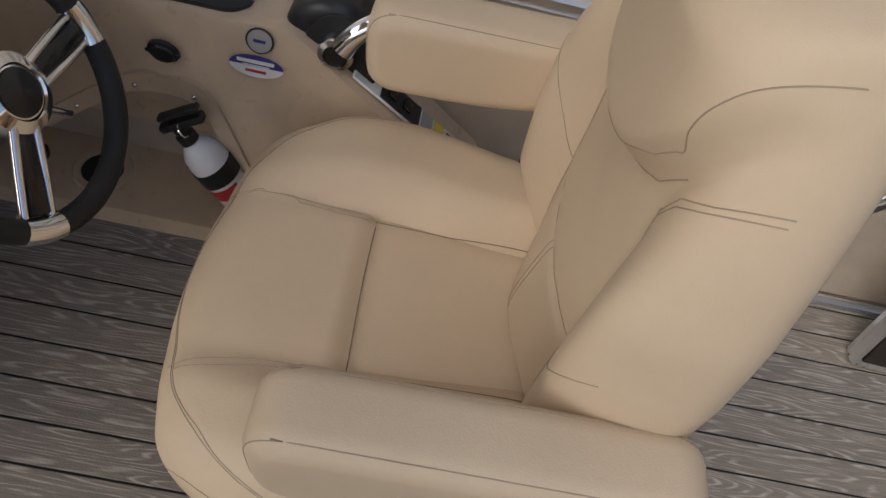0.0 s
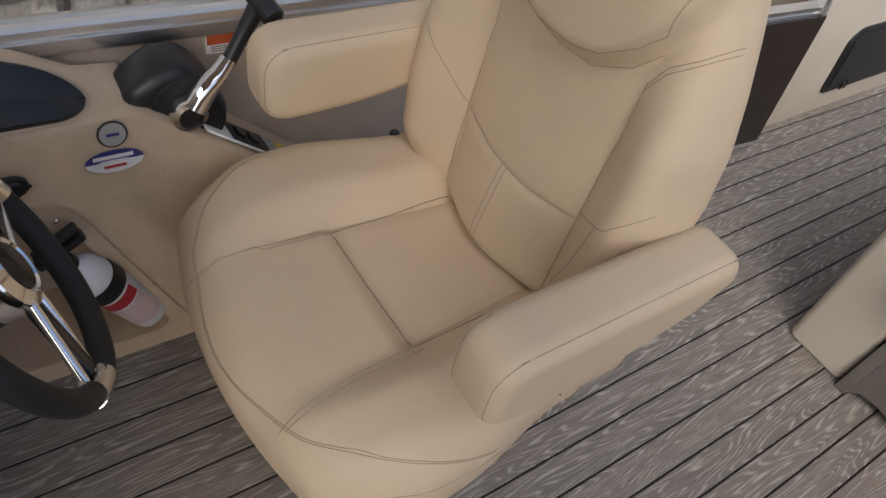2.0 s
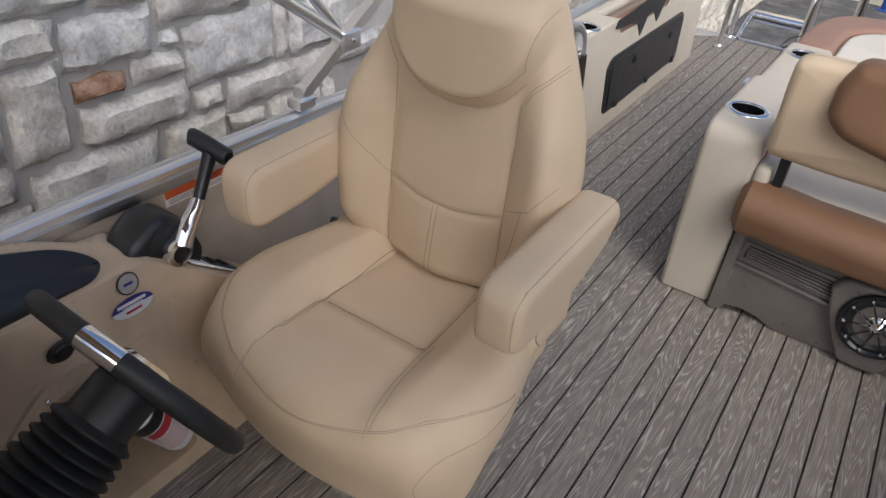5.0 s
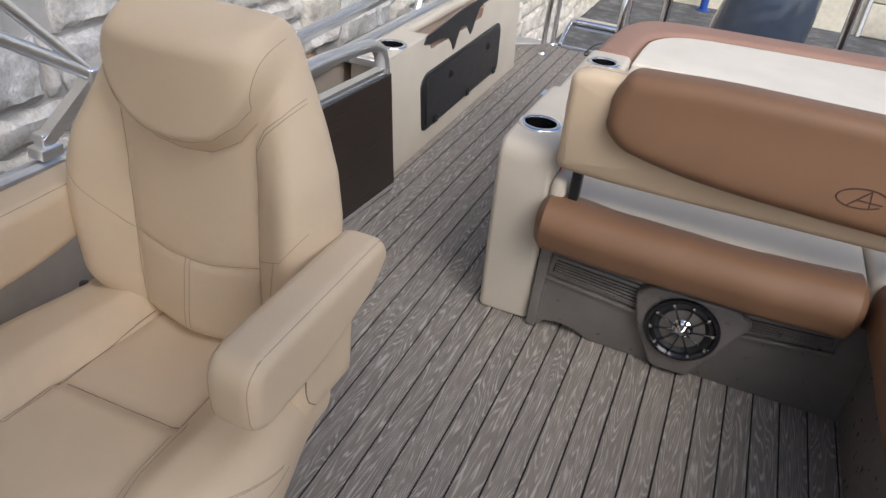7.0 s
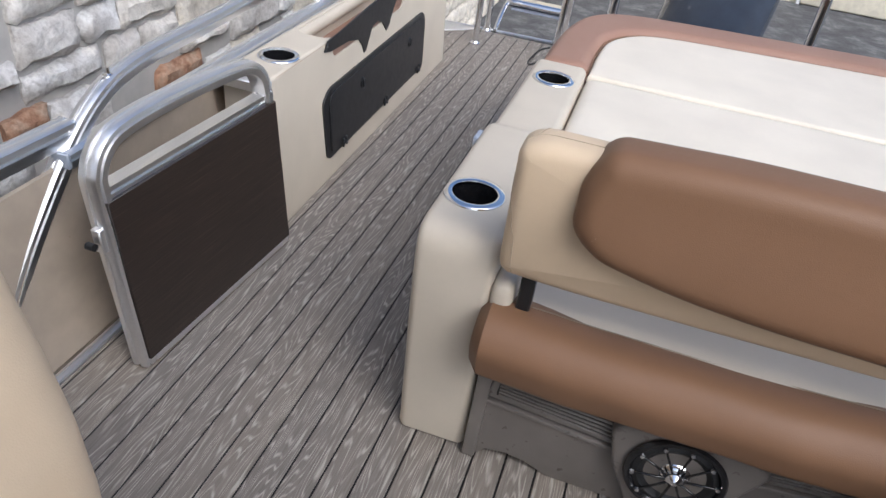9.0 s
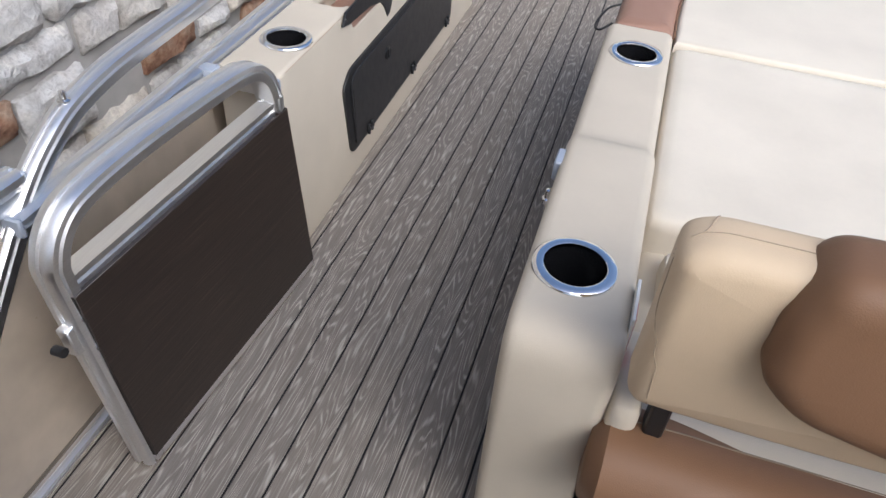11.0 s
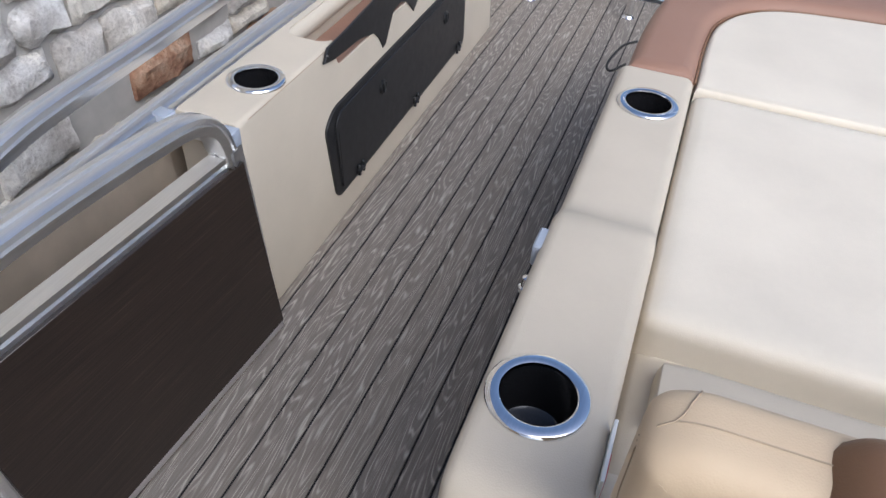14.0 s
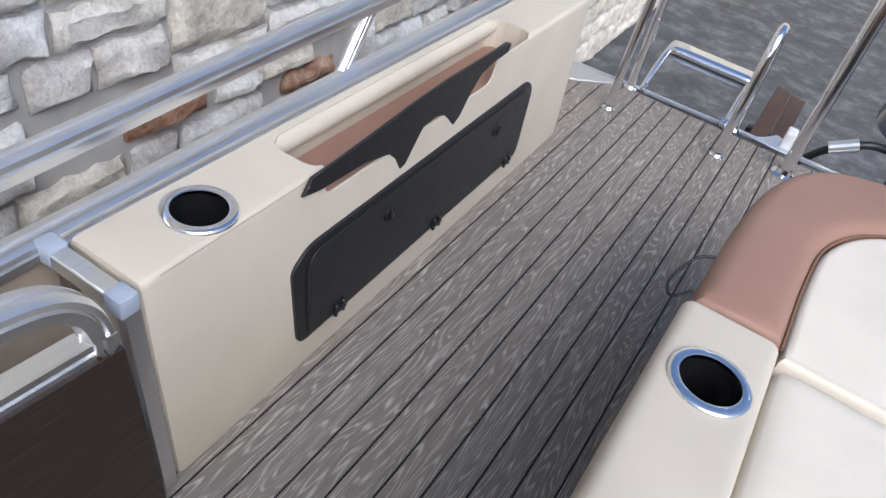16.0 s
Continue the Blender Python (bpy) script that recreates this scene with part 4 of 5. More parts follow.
def back_front(dx, z):
    """The front skin of the backrest."""
    a = abs(dx)
    y = -1.522 - 0.012 * math.cos(min(1, a / 0.14) * math.pi / 2) - 0.02 * smoothstep(0.62, 0.44, z) * smoothstep(0.14, 0.0, a)
    seam = smoothstep(0.86, 0.76, z)
    y -= 0.066 * smoothstep(0.120, 0.25, a) * smoothstep(0.96, 0.74, z) * smoothstep(0.36, 0.5, z)
    y += 0.007 * math.exp(-((a - 0.138) / 0.010) ** 2) * seam
    y += 0.004 * math.exp(-((z - 0.598 + 0.02 * math.cos(a * 11)) / 0.006) ** 2) * smoothstep(0.145, 0.12, a)
    slope = math.hypot(1.0, 3.4 * a + 420 * a ** 3)
    d = (z - head_edge(dx)) / slope
    y -= 0.030 * smoothstep(0.172, 0.152, a) * smoothstep(-0.004, 0.032, d) - 0.004 * math.exp(-(d / 0.006) ** 2)
    y -= 0.005 * smoothstep(0.0, 0.015, (z - head_edge(dx, 0.828)) / slope)
    return y


def back_mesh():
    bm = bmesh.new()
    rings = []
    n, top, bot = 96, 1.031, 0.385
    zs = [bot + (top - bot) * (0.5 - 0.5 * math.cos(math.pi * i / 130)) for i in range(131)]
    mid = -1.45
    for z in zs:
        e = 1.0
        if z > 0.975:
            e = math.sqrt(max(0.0, 1 - ((z - 0.975) / (top - 0.975)) ** 2))
        if z < 0.44:
            e = min(e, math.sqrt(max(0.0, 1 - ((0.44 - z) / (0.44 - bot)) ** 2)))
        e = max(e, 0.03)
        w = back_half(z) * (0.86 + 0.14 * e)
        lean = 0.012 * smoothstep(0.5, 1.05, z)
        ring = []
        for i in range(n):
            q = -math.cos(math.pi * i / n)
            wq = q * w * (1 + (0.14 * smoothstep(1.02, 0.62, z) if q < 0 else 0.0))
            f = back_front(wq, z)
            ring.append(Vector((CX + wq, mid + lean + (f - mid) * (1 - abs(q) ** 7) ** 0.5 * e, z)))
        for i in range(n // 2):
            q = math.cos(2 * math.pi * i / n)
            ring.append(Vector((CX + q * w * (1 + (0.14 * smoothstep(1.02, 0.62, z) if q < 0 else 0.0)), mid + lean + 0.078 * (1 - abs(q) ** 4) ** 0.5 * e, z)))
        rings.append(ring)
    return loft(rings, bm=bm)


def arm_mesh(x):
    """A padded armrest whose inner low corner lies at x."""
    prof = rounded([(-1.814, 0.530), (-1.826, 0.672), (-1.412, 0.678), (-1.386, 0.630), (-1.450, 0.580), (-1.620, 0.540)], [0.048, 0.060, 0.03, 0.04, 0.07, 0.10], 7)
    bm = padded(prof, 0.088, "x", x, 0.026, 6)
    for v in bm.verts:
        v.co.x += 0.004 * math.sin((v.co.y + 1.87) * 6.2) * (1 if v.co.x > x + 0.044 else -1)
    return bm, [(y, z) for y, z in prof]


def helm_chair():
    ob = thing("helm_chair", "tan vinyl captain's chair with padded armrests on a deck pedestal", "chair", at=(CX, -1.7, 0))
    inv = Matrix.Translation((-CX, 1.7, 0))

    def p(name, bm, mat, parent=ob, label=""):
        bmesh.ops.transform(bm, matrix=inv, verts=bm.verts)
        return part(name, bm, mat, parent, label)

    bm = seat_mesh()
    tree = surface(bm)
    seat = p("seat", bm, TAN)
    zt = 0.43
    lines = [
        [(0.2, -1.52, zt), (0.198, -1.64, zt), (0.198, -1.752, zt)],
        [(0.198, -1.752, zt), (0.192, -1.86, zt), (0.185, -1.94, zt), (0.184, -1.99, 0.395)],
        [(0.451, -1.52, zt), (0.452, -1.64, zt), (0.452, -1.745, zt)],
        [(0.452, -1.745, zt), (0.460, -1.86, zt), (0.470, -1.94, zt), (0.478, -1.975, 0.395)],
        [(0.198, -1.757, zt), (0.32, -1.757, zt), (0.452, -1.752, zt)],
        [(0.01, -1.62, 0.41), (0.025, -1.80, 0.42), (0.06, -1.90, 0.42), (0.12, -1.96, 0.41), (0.184, -1.99, 0.392), (0.33, -2.02, 0.37), (0.478, -1.975, 0.392), (0.54, -1.93, 0.405), (0.60, -1.84, 0.405), (0.64, -1.72, 0.38)],
        [(0.64, -1.70, 0.36), (0.60, -1.86, 0.36), (0.575, -1.92, 0.345), (0.565, -1.94, 0.30), (0.57, -1.93, 0.24)],
    ]
    for i, line in enumerate(lines):
        p("seam", stitch(tree, line, 0.0009 if i in (0, 2, 4) else 0.0007, flat_to=(0, 0, -1) if i < 5 else None), SEAM if i in (0, 2, 4) else THREAD, seat, "stitched seam")
    for i in (1, 3, 5):
        p("seam", stitch(tree, [(x + 0.005 * (i != 5), y + 0.005 * (i == 5), z + 0.001) for x, y, z in lines[i]], 0.0007), THREAD, seat, "stitched seam")
    bm = back_mesh()
    tree = surface(bm)
    back = p("backrest", bm, TAN)

    def fr(dx, z):
        return (dx, z)

    up = [
        [fr(-0.138, 0.41), fr(-0.139, 0.55), fr(-0.139, 0.70), fr(-0.139, 0.84)],
        [fr(0.138, 0.41), fr(0.139, 0.55), fr(0.139, 0.70), fr(0.139, 0.84)],
        [fr(-0.137, 0.597), fr(-0.06, 0.582), fr(0.03, 0.580), fr(0.137, 0.600)],
        [fr(-0.016, 0.58), fr(-0.014, 0.5), fr(-0.014, 0.42)],
        [fr(-0.005, 0.58), fr(-0.003, 0.5), fr(-0.003, 0.42)],
        [fr(-0.140, 0.60), fr(-0.18, 0.645), fr(-0.222, 0.69), fr(-0.255, 0.735)],
        [fr(0.140, 0.618), fr(0.17, 0.637), fr(0.205, 0.657), fr(0.243, 0.71)],
        [fr(0.190, 0.648), fr(0.177, 0.56), fr(0.155, 0.48)],
        [fr(-0.140, 0.845), fr(-0.165, 0.885), fr(-0.19, 0.915), fr(-0.203, 0.93)],
        [fr(0.140, 0.838), fr(0.155, 0.872), fr(0.18, 0.896), fr(0.203, 0.925)],
        [fr(0.140, 0.830), fr(0.157, 0.864), fr(0.18, 0.888), fr(0.204, 0.915)],
        [fr(d, head_edge(d, 0.833)) for d in (-0.155, -0.12, -0.08, -0.04, 0, 0.04, 0.08, 0.12, 0.14)] + [fr(0.155, 1.0), fr(0.16, 1.04)],
        [fr(d, head_edge(d, 0.805)) for d in (-0.14, -0.11, -0.06, 0, 0.06, 0.11, 0.14)],
    ]
    for i, line in enumerate(up):
        fine = [(a[0] + (b[0] - a[0]) * k / 5, a[1] + (b[1] - a[1]) * k / 5) for a, b in zip(line, line[1:]) for k in range(5)] + [line[-1]]
        line = [(CX + dx, back_front(dx, z), z) for dx, z in fine]
        p("seam", stitch(tree, line, 0.0009 if i < 2 else 0.0007, flat_to=(0, 1, 0)), THREAD, back, "stitched seam")
    for x in (-0.020, 0.569):
        bm, prof = arm_mesh(x)
        tree = surface(bm)
        arm = p("armrest", bm, TAN)
        for xx in (x + 0.009, x + 0.079):
            top = [(xx, y, z - 0.004) for y, z in prof[5:26]]
            p("seam", stitch(tree, top, 0.0007, 2), THREAD, arm, "stitched seam")
        xo = x + 0.06 if x > 0.3 else x
        p("seam", stitch(tree, [(xo, -1.72, 0.562), (xo, -1.6, 0.572), (xo, -1.52, 0.588), (xo, -1.46, 0.612), (xo, -1.40, 0.628)], 0.0007), THREAD, arm, "stitched seam")
        sx = x + 0.02 if x > 0.3 else x + 0.02
        p("arm_bracket", rbox((min(sx, CX + 0.18 * (1 if x > 0.3 else -1)), -1.44, 0.565), (max(sx + 0.03, CX + 0.18 * (1 if x > 0.3 else -1)), -1.40, 0.60), 0.006), BLACK, arm)
    skirt = cushion((0.555, -1.63, 0.36), (0.612, -1.43, 0.575), 0.026, 10)
    tree = surface(skirt)
    side = p("side_skirt", skirt, TAN)
    p("seam", stitch(tree, [(0.63, -1.61, 0.53), (0.63, -1.615, 0.48), (0.63, -1.605, 0.42), (0.63, -1.58, 0.39)], 0.0012), SEAM, side, "stitched seam")
    p("recline_knob", lathe([(0.0, -0.012), (0.009, -0.01), (0.011, 0.0), (0.009, 0.01), (0.0, 0.012)], 14, m=Matrix.Translation((0.047, -1.548, 0.430))), BLACK)
    p("slider_rail", rbox((0.12, -1.90, 0.165), (0.15, -1.52, 0.205), 0.004), BLACK)
    p("slider_rail", rbox((0.49, -1.90, 0.165), (0.52, -1.52, 0.205), 0.004), BLACK)
    p("swivel_plate", rbox((0.12, -1.85, 0.150), (0.52, -1.56, 0.166), 0.004), BLACK)
    p("pedestal", lathe([(0.16, 0.0), (0.16, 0.008), (0.15, 0.018), (0.06, 0.035), (0.05, 0.05), (0.05, 0.152)], 32, m=Matrix.Translation((CX, -1.7, 0))), ALU)
    return ob


helm_chair()


# ---- helm ----
def face_x(z):
    """The port face of the helm console leans outward to its foot."""
    return 0.028 - 0.235 * z


def helm():
    ob = thing("helm_console", "tan fibreglass helm console with a cubby and black dash tray", "helm console")
    prof = rounded([(-2.62, 0.0), (-1.63, 0.0), (-1.600, 0.225), (-1.950, 0.480), (-2.62, 0.474)], [0.01, 0.02, 0.02, 0.03, 0.01], 4)
    bm = bmesh.new()
    left = [Vector((-0.212, y, z)) for y, z in prof]
    r0 = [Vector((face_x(z) - 0.016, y, z)) for y, z in prof]
    r1 = [Vector((face_x(z) - 0.005, y - 0.004, z - 0.004 * (z > 0.1))) for y, z in prof]
    r2 = [Vector((face_x(z), y - 0.014, z - 0.014 * (z > 0.1))) for y, z in prof]
    body = part("pod", loft([left, r0, r1, r2], bm=bm), GEL, ob)
    cub = rounded([(-2.70, 0.035), (-1.955, 0.035), (-2.112, 0.318), (-2.225, 0.318), (-2.40, 0.20), (-2.70, 0.20)], [0.01, 0.05, 0.05, 0.05, 0.08, 0.01], 5)
    carve(body, prism(cub, 0.5, "x", -0.165))
    # raised lip of the cubby
    lip = [(p.x, p.y) for p in smooth_path([(-2.40, 0.212, 0), (-2.232, 0.330, 0), (-2.17, 0.338, 0), (-2.105, 0.330, 0), (-2.03, 0.196, 0), (-1.945, 0.040, 0)], 5)]
    bm = sweep([(face_x(z) - 0.003, y, z) for y, z in lip], [(-0.5, -0.5), (0.5, -0.5), (0.5, 0.5), (-0.5, 0.5)], 0.012, 0.03)
    part("cubby_lip", bm, GEL, ob)
    for y, z in ((-2.222, 0.327), (-2.118, 0.327), (-2.052, 0.213), (-1.995, 0.11), (-2.33, 0.26)):
        part("screw", lathe([(0, 0.003), (0.004, 0.002), (0.0055, 0)], 10, m=Matrix.Translation((face_x(z) + 0.004, y, z)) @ Matrix.Rotation(radians(90), 4, "Y")), CHROME, ob)
    part("cubby_floor", rbox((-0.165, -2.68, 0.010), (0.02, -1.96, 0.036), 0.002, 1), GEL, ob)
    part("drain_ring", lathe([(0.040, 0.0), (0.043, 0.004), (0.056, 0.004), (0.060, 0.0)], 30, m=Matrix.Translation((-0.070, -2.345, 0.036))), GEL, ob)
    # black disc on the floor for the drain's dark inside; nothing is cut
    part("drain_shade", lathe([(0.041, 0.0), (0.041, 0.0025), (0.0, 0.0025), (0, 0)], 30, m=Matrix.Translation((-0.070, -2.345, 0.036))), RUBBER, ob, "dark disc for the shade in the round drain")
    part("hose_clip", rbox((-0.02, -2.43, 0.12), (0.004, -2.405, 0.15), 0.005, 2), BLACK, ob)
    # front wall of the helm below the wheel, unseen; sized to shade the floor
    part("front_wall", rbox((-0.20, -3.05, 0.0), (0.80, -2.62, 0.92), 0.05), GEL, ob)
    # black dash tray
    span = ((-1.955, 0.478, -0.196), (-1.975, 0.488, -0.185), (-2.03, 0.502, -0.170), (-2.10, 0.538, -0.176), (-2.23, 0.585, -0.184), (-2.42, 0.630, -0.190), (-2.62, 0.665, -0.195))

    def crest(y):
        for (a, za, xa), (b, zb, xb) in zip(span, span[1:]):
            if y >= b:
                k = (a - y) / (a - b)
                return za + (zb - za) * k, xa + (xb - xa) * k
        return span[-1][1:]

    rows = []
    for k in range(27):
        y = -1.957 - 0.663 * k / 26
        z, x = crest(y)
        rows.append([Vector((px, y, pz)) for px, pz in ((-0.222, 0.44), (-0.096, 0.44), (-0.094, 0.468), (-0.096, 0.476), (x + 0.004, z + 0.002), (x - 0.004, z + 0.009), (x - 0.018, z + 0.011), (x - 0.028, z + 0.004), (-0.226, z - 0.03))])
    part("coaming", loft(rows), GEL, ob, "raised tan coaming round the dash tray")
    rows = []
    for k in range(31):
        e = k / 30
        y = -2.030 - 0.588 * e ** 1.5
        z, x = crest(y)
        grow = math.sqrt(max(0.0, 1 - (1 - min(1.0, e ** 1.5 * 0.588 / 0.05)) ** 2))
        lo, hi = Vector((-0.098, y, 0.482)), Vector((x + 0.007, y, z + 0.003))
        c = lo.lerp(hi, 0.45)
        up = Vector((0.5, 0, 0.86))
        prof = [(0.0, 0.001), (0.03, 0.006), (0.30, 0.007), (0.38, 0.004), (0.46, 0.0035), (0.54, 0.0065), (0.95, 0.007), (1.0, 0.001), (1.0, -0.006), (0.0, -0.006)]
        rows.append([c + (lo.lerp(hi, a) - c) * max(0.08, grow) + up * h for a, h in prof])
    part("dash_tray", loft(rows), BLACK, ob, "black moulded dash tray")
    # decals, socket and switch plate on the face
    def decal(name, y, z, ry, rz, mat, lift, parent, label=""):
        pts = [(y + ry * math.cos(2 * math.pi * k / 36), z + rz * math.sin(2 * math.pi * k / 36)) for k in range(36)]
        bm = prism(pts, 0.0008, "x", lift)
        for v in bm.verts:
            v.co.x += face_x(v.co.z)
        return part(name, bm, mat, parent, label)

    def bar(name, y0, y1, z0, z1, mat, lift, parent):
        bm = prism([(y0, z0), (y1, z0), (y1, z1), (y0, z1)], 0.0006, "x", lift)
        for v in bm.verts:
            v.co.x += face_x(v.co.z)
        return part(name, bm, mat, parent)

    b = decal("round_badge", -2.008, 0.455, 0.0235, 0.0225, BLACK, 0.0006, ob, "round grey decal with a dark rim")
    g = decal("badge_face", -2.008, 0.455, 0.0205, 0.0195, GREYDECAL, 0.0014, b)
    bar("badge_bar", -2.018, -1.998, 0.4525, 0.4575, DARKBLUE, 0.0022, b)
    s = decal("oval_decal", -2.012, 0.409, 0.046, 0.0195, LABELW, 0.0006, ob, "white oval decal with a blue cap")
    cap = [(-2.012 + 0.046 * math.cos(math.pi * k / 18), 0.4095 + 0.0193 * math.sin(math.pi * k / 18)) for k in range(19)]
    bm = prism(cap, 0.0007, "x", 0.0013)
    for v in bm.verts:
        v.co.x += face_x(v.co.z)
    part("blue_cap", bm, DARKBLUE, s)
    bar("white_bar", -2.045, -1.982, 0.4145, 0.4205, LABELW, 0.0021, s)
    bar("white_bar", -2.035, -1.99, 0.4105, 0.4120, LABELW, 0.0021, s)
    bar("red_bar", -2.030, -1.995, 0.3985, 0.4030, RED, 0.0021, s)
    m = Matrix.Translation((face_x(0.402), -2.168, 0.402)) @ Matrix.Rotation(radians(90 + 13), 4, "Y")
    soc = part("power_socket", lathe([(0.027, 0.0), (0.0265, 0.006), (0.021, 0.008), (0.019, 0.012), (0.008, 0.013), (0.0, 0.012)], 28, m=m), BLACK, ob, "black capped power socket")
    part("socket_tab", rbox((-0.004, -0.030, 0.004), (0.004, 0.030, 0.009), 0.002, 1, m=m), BLACK, soc)
    # switch plate on the sloping end
    ang = math.atan2(0.492 - 0.225, 0.355)
    m = Matrix.Translation((-0.112, -1.745, 0.336)) @ Matrix.Rotation(-ang, 4, "X")
    plate = part("switch_plate", rbox((-0.030, -0.135, -0.002), (0.030, 0.120, 0.004), 0.003, 1, m=m), LABELW, ob, "pale switch plate on the slope")
    part("ignition_panel", rbox((-0.027, -0.075, 0.003), (0.027, 0.020, 0.007), 0.002, 1, m=m), BLACK, plate, "black switch panel")
    for y in (-0.05, -0.015):
        part("rocker", rbox((-0.013, y - 0.010, 0.006), (0.013, y + 0.010, 0.012), 0.003, 2, m=m), BLACKGLOSS, plate)
    part("yellow_tag", rbox((-0.026, 0.055, 0.0035), (0.026, 0.082, 0.0055), 0.001, 1, m=m), YELLOW, plate, "yellow tag")
    part("grey_tag", rbox((-0.026, 0.024, 0.0035), (0.026, 0.052, 0.0055), 0.001, 1, m=m), GREYDECAL, plate)
    part("black_tag", rbox((-0.022, 0.088, 0.0035), (0.022, 0.112, 0.0055), 0.001, 1, m=m), BLACK, plate)


helm()


def throttle():
    ob = thing("throttle_control", "black throttle binnacle with a chrome lever arm", "throttle")
    out = rounded([(-1.990, 0.445), (-1.972, 0.492), (-1.918, 0.534), (-1.868, 0.536), (-1.830, 0.502), (-1.796, 0.43), (-1.812, 0.378), (-1.86, 0.390)], [0.01, 0.03, 0.04, 0.03, 0.03, 0.02, 0.01, 0.01], 4)
    part("housing", prism(out, 0.100, "x", -0.205, 0.024, 4), BLACK, ob)
    inner = rounded([(-1.945, 0.452), (-1.925, 0.505), (-1.885, 0.525), (-1.845, 0.505), (-1.805, 0.430), (-1.818, 0.385), (-1.87, 0.405)], 0.02, 4)
    part("side_plate", prism(inner, 0.014, "x", -0.114, 0.004, 2), RUBBER, ob)
    m = Matrix.Translation((-0.098, -1.882, 0.462)) @ Matrix.Rotation(radians(90), 4, "Y")
    arm = part("lever_arm", lathe([(0.0, 0.0), (0.030, 0.0), (0.032, 0.012), (0.030, 0.024), (0.021, 0.027), (0.0205, 0.022), (0.0, 0.022)], 32, m=m), CHROME, ob, "chrome lever arm")
    part("lever_cap", lathe([(0.0205, 0.020), (0.020, 0.025), (0.0, 0.026)], 28, m=m), BLACK, arm)
    bm = tube(smooth_path([(-0.083, -1.872, 0.475), (-0.086, -1.852, 0.505), (-0.092, -1.826, 0.528), (-0.097, -1.808, 0.550)], 5), 0.017, 14, taper=lambda t: 1.35 - 0.55 * t)
    part("lever_neck", bm, CHROME, arm)
    bm = tube(smooth_path([(-0.096, -1.810, 0.542), (-0.102, -1.788, 0.578), (-0.106, -1.768, 0.612), (-0.108, -1.753, 0.638)], 5), 0.0125, 14, taper=lambda t: 1.0 + 0.35 * t * t)
    part("lever_shaft", bm, BLACK, ob)
    grip = part("grip", tube(smooth_path([(-0.155, -1.763, 0.656), (-0.148, -1.761, 0.655), (-0.11, -1.752, 0.643), (-0.078, -1.744, 0.631), (-0.070, -1.742, 0.628)], 5), 0.019, 16, taper=lambda t: 0.75 + 0.25 * min(1, 6 * t, 6 * (1 - t))), BLACK, ob)
    part("trim_switch", rbox((-0.072, -1.751, 0.616), (-0.064, -1.733, 0.642), 0.003, 2), BLACKGLOSS, grip)


throttle()


def extinguisher():
    a, b = Vector((-0.004, -2.118, 0.262)), Vector((-0.012, -1.995, 0.062))
    d = (b - a).normalized()
    m = Matrix.Translation(a) @ d.to_track_quat("-Z", "Y").to_matrix().to_4x4()
    ob = thing("fire_extinguisher", "white fire extinguisher with black valve in the helm cubby", "fire extinguisher")
    body = part("cylinder", lathe([(0.0, -0.235), (0.030, -0.235), (0.037, -0.228), (0.038, -0.22), (0.038, -0.050), (0.035, -0.030), (0.024, -0.012), (0.014, -0.004), (0.014, 0.004), (0.0, 0.004)], 32, m=m), WHITEPAINT, ob)
    part("strap", lathe([(0.0385, -0.095), (0.0405, -0.094), (0.0405, -0.060), (0.0385, -0.059)], 32, m=m), BLACK, ob, "black strap")
    part("valve", lathe([(0.0, 0.0), (0.018, 0.0), (0.018, 0.018), (0.013, 0.022), (0.013, 0.050), (0.0, 0.052)], 16, m=m), BLACK, ob)
    part("handle", rbox((-0.012, -0.030, 0.034), (0.012, 0.060, 0.050), 0.005, 2, m=m), BLACK, ob)
    part("trigger", rbox((-0.010, -0.020, 0.058), (0.010, 0.064, 0.068), 0.004, 2, m=m), BLACK, ob)
    ring = [Vector((0.022 * math.cos(t * math.pi / 10), 0.012, 0.032 + 0.016 * math.sin(t * math.pi / 10))) for t in range(21)]
    part("pull_ring", tube([m @ p for p in ring], 0.0018, 6), CHROME, ob)
    lab = [(0.0386 * math.cos(t), 0.0386 * math.sin(t)) for t in [k * 0.11 - 0.9 for k in range(18)]]
    for z0, z1, mat in ((-0.130, -0.102, RED), (-0.205, -0.134, PINKLABEL)):
        part("label", loft([[m @ Vector((x, y, z)) for x, y in lab] for z in (z0, z1)], closed=False), mat, body, "printed label")


extinguisher()


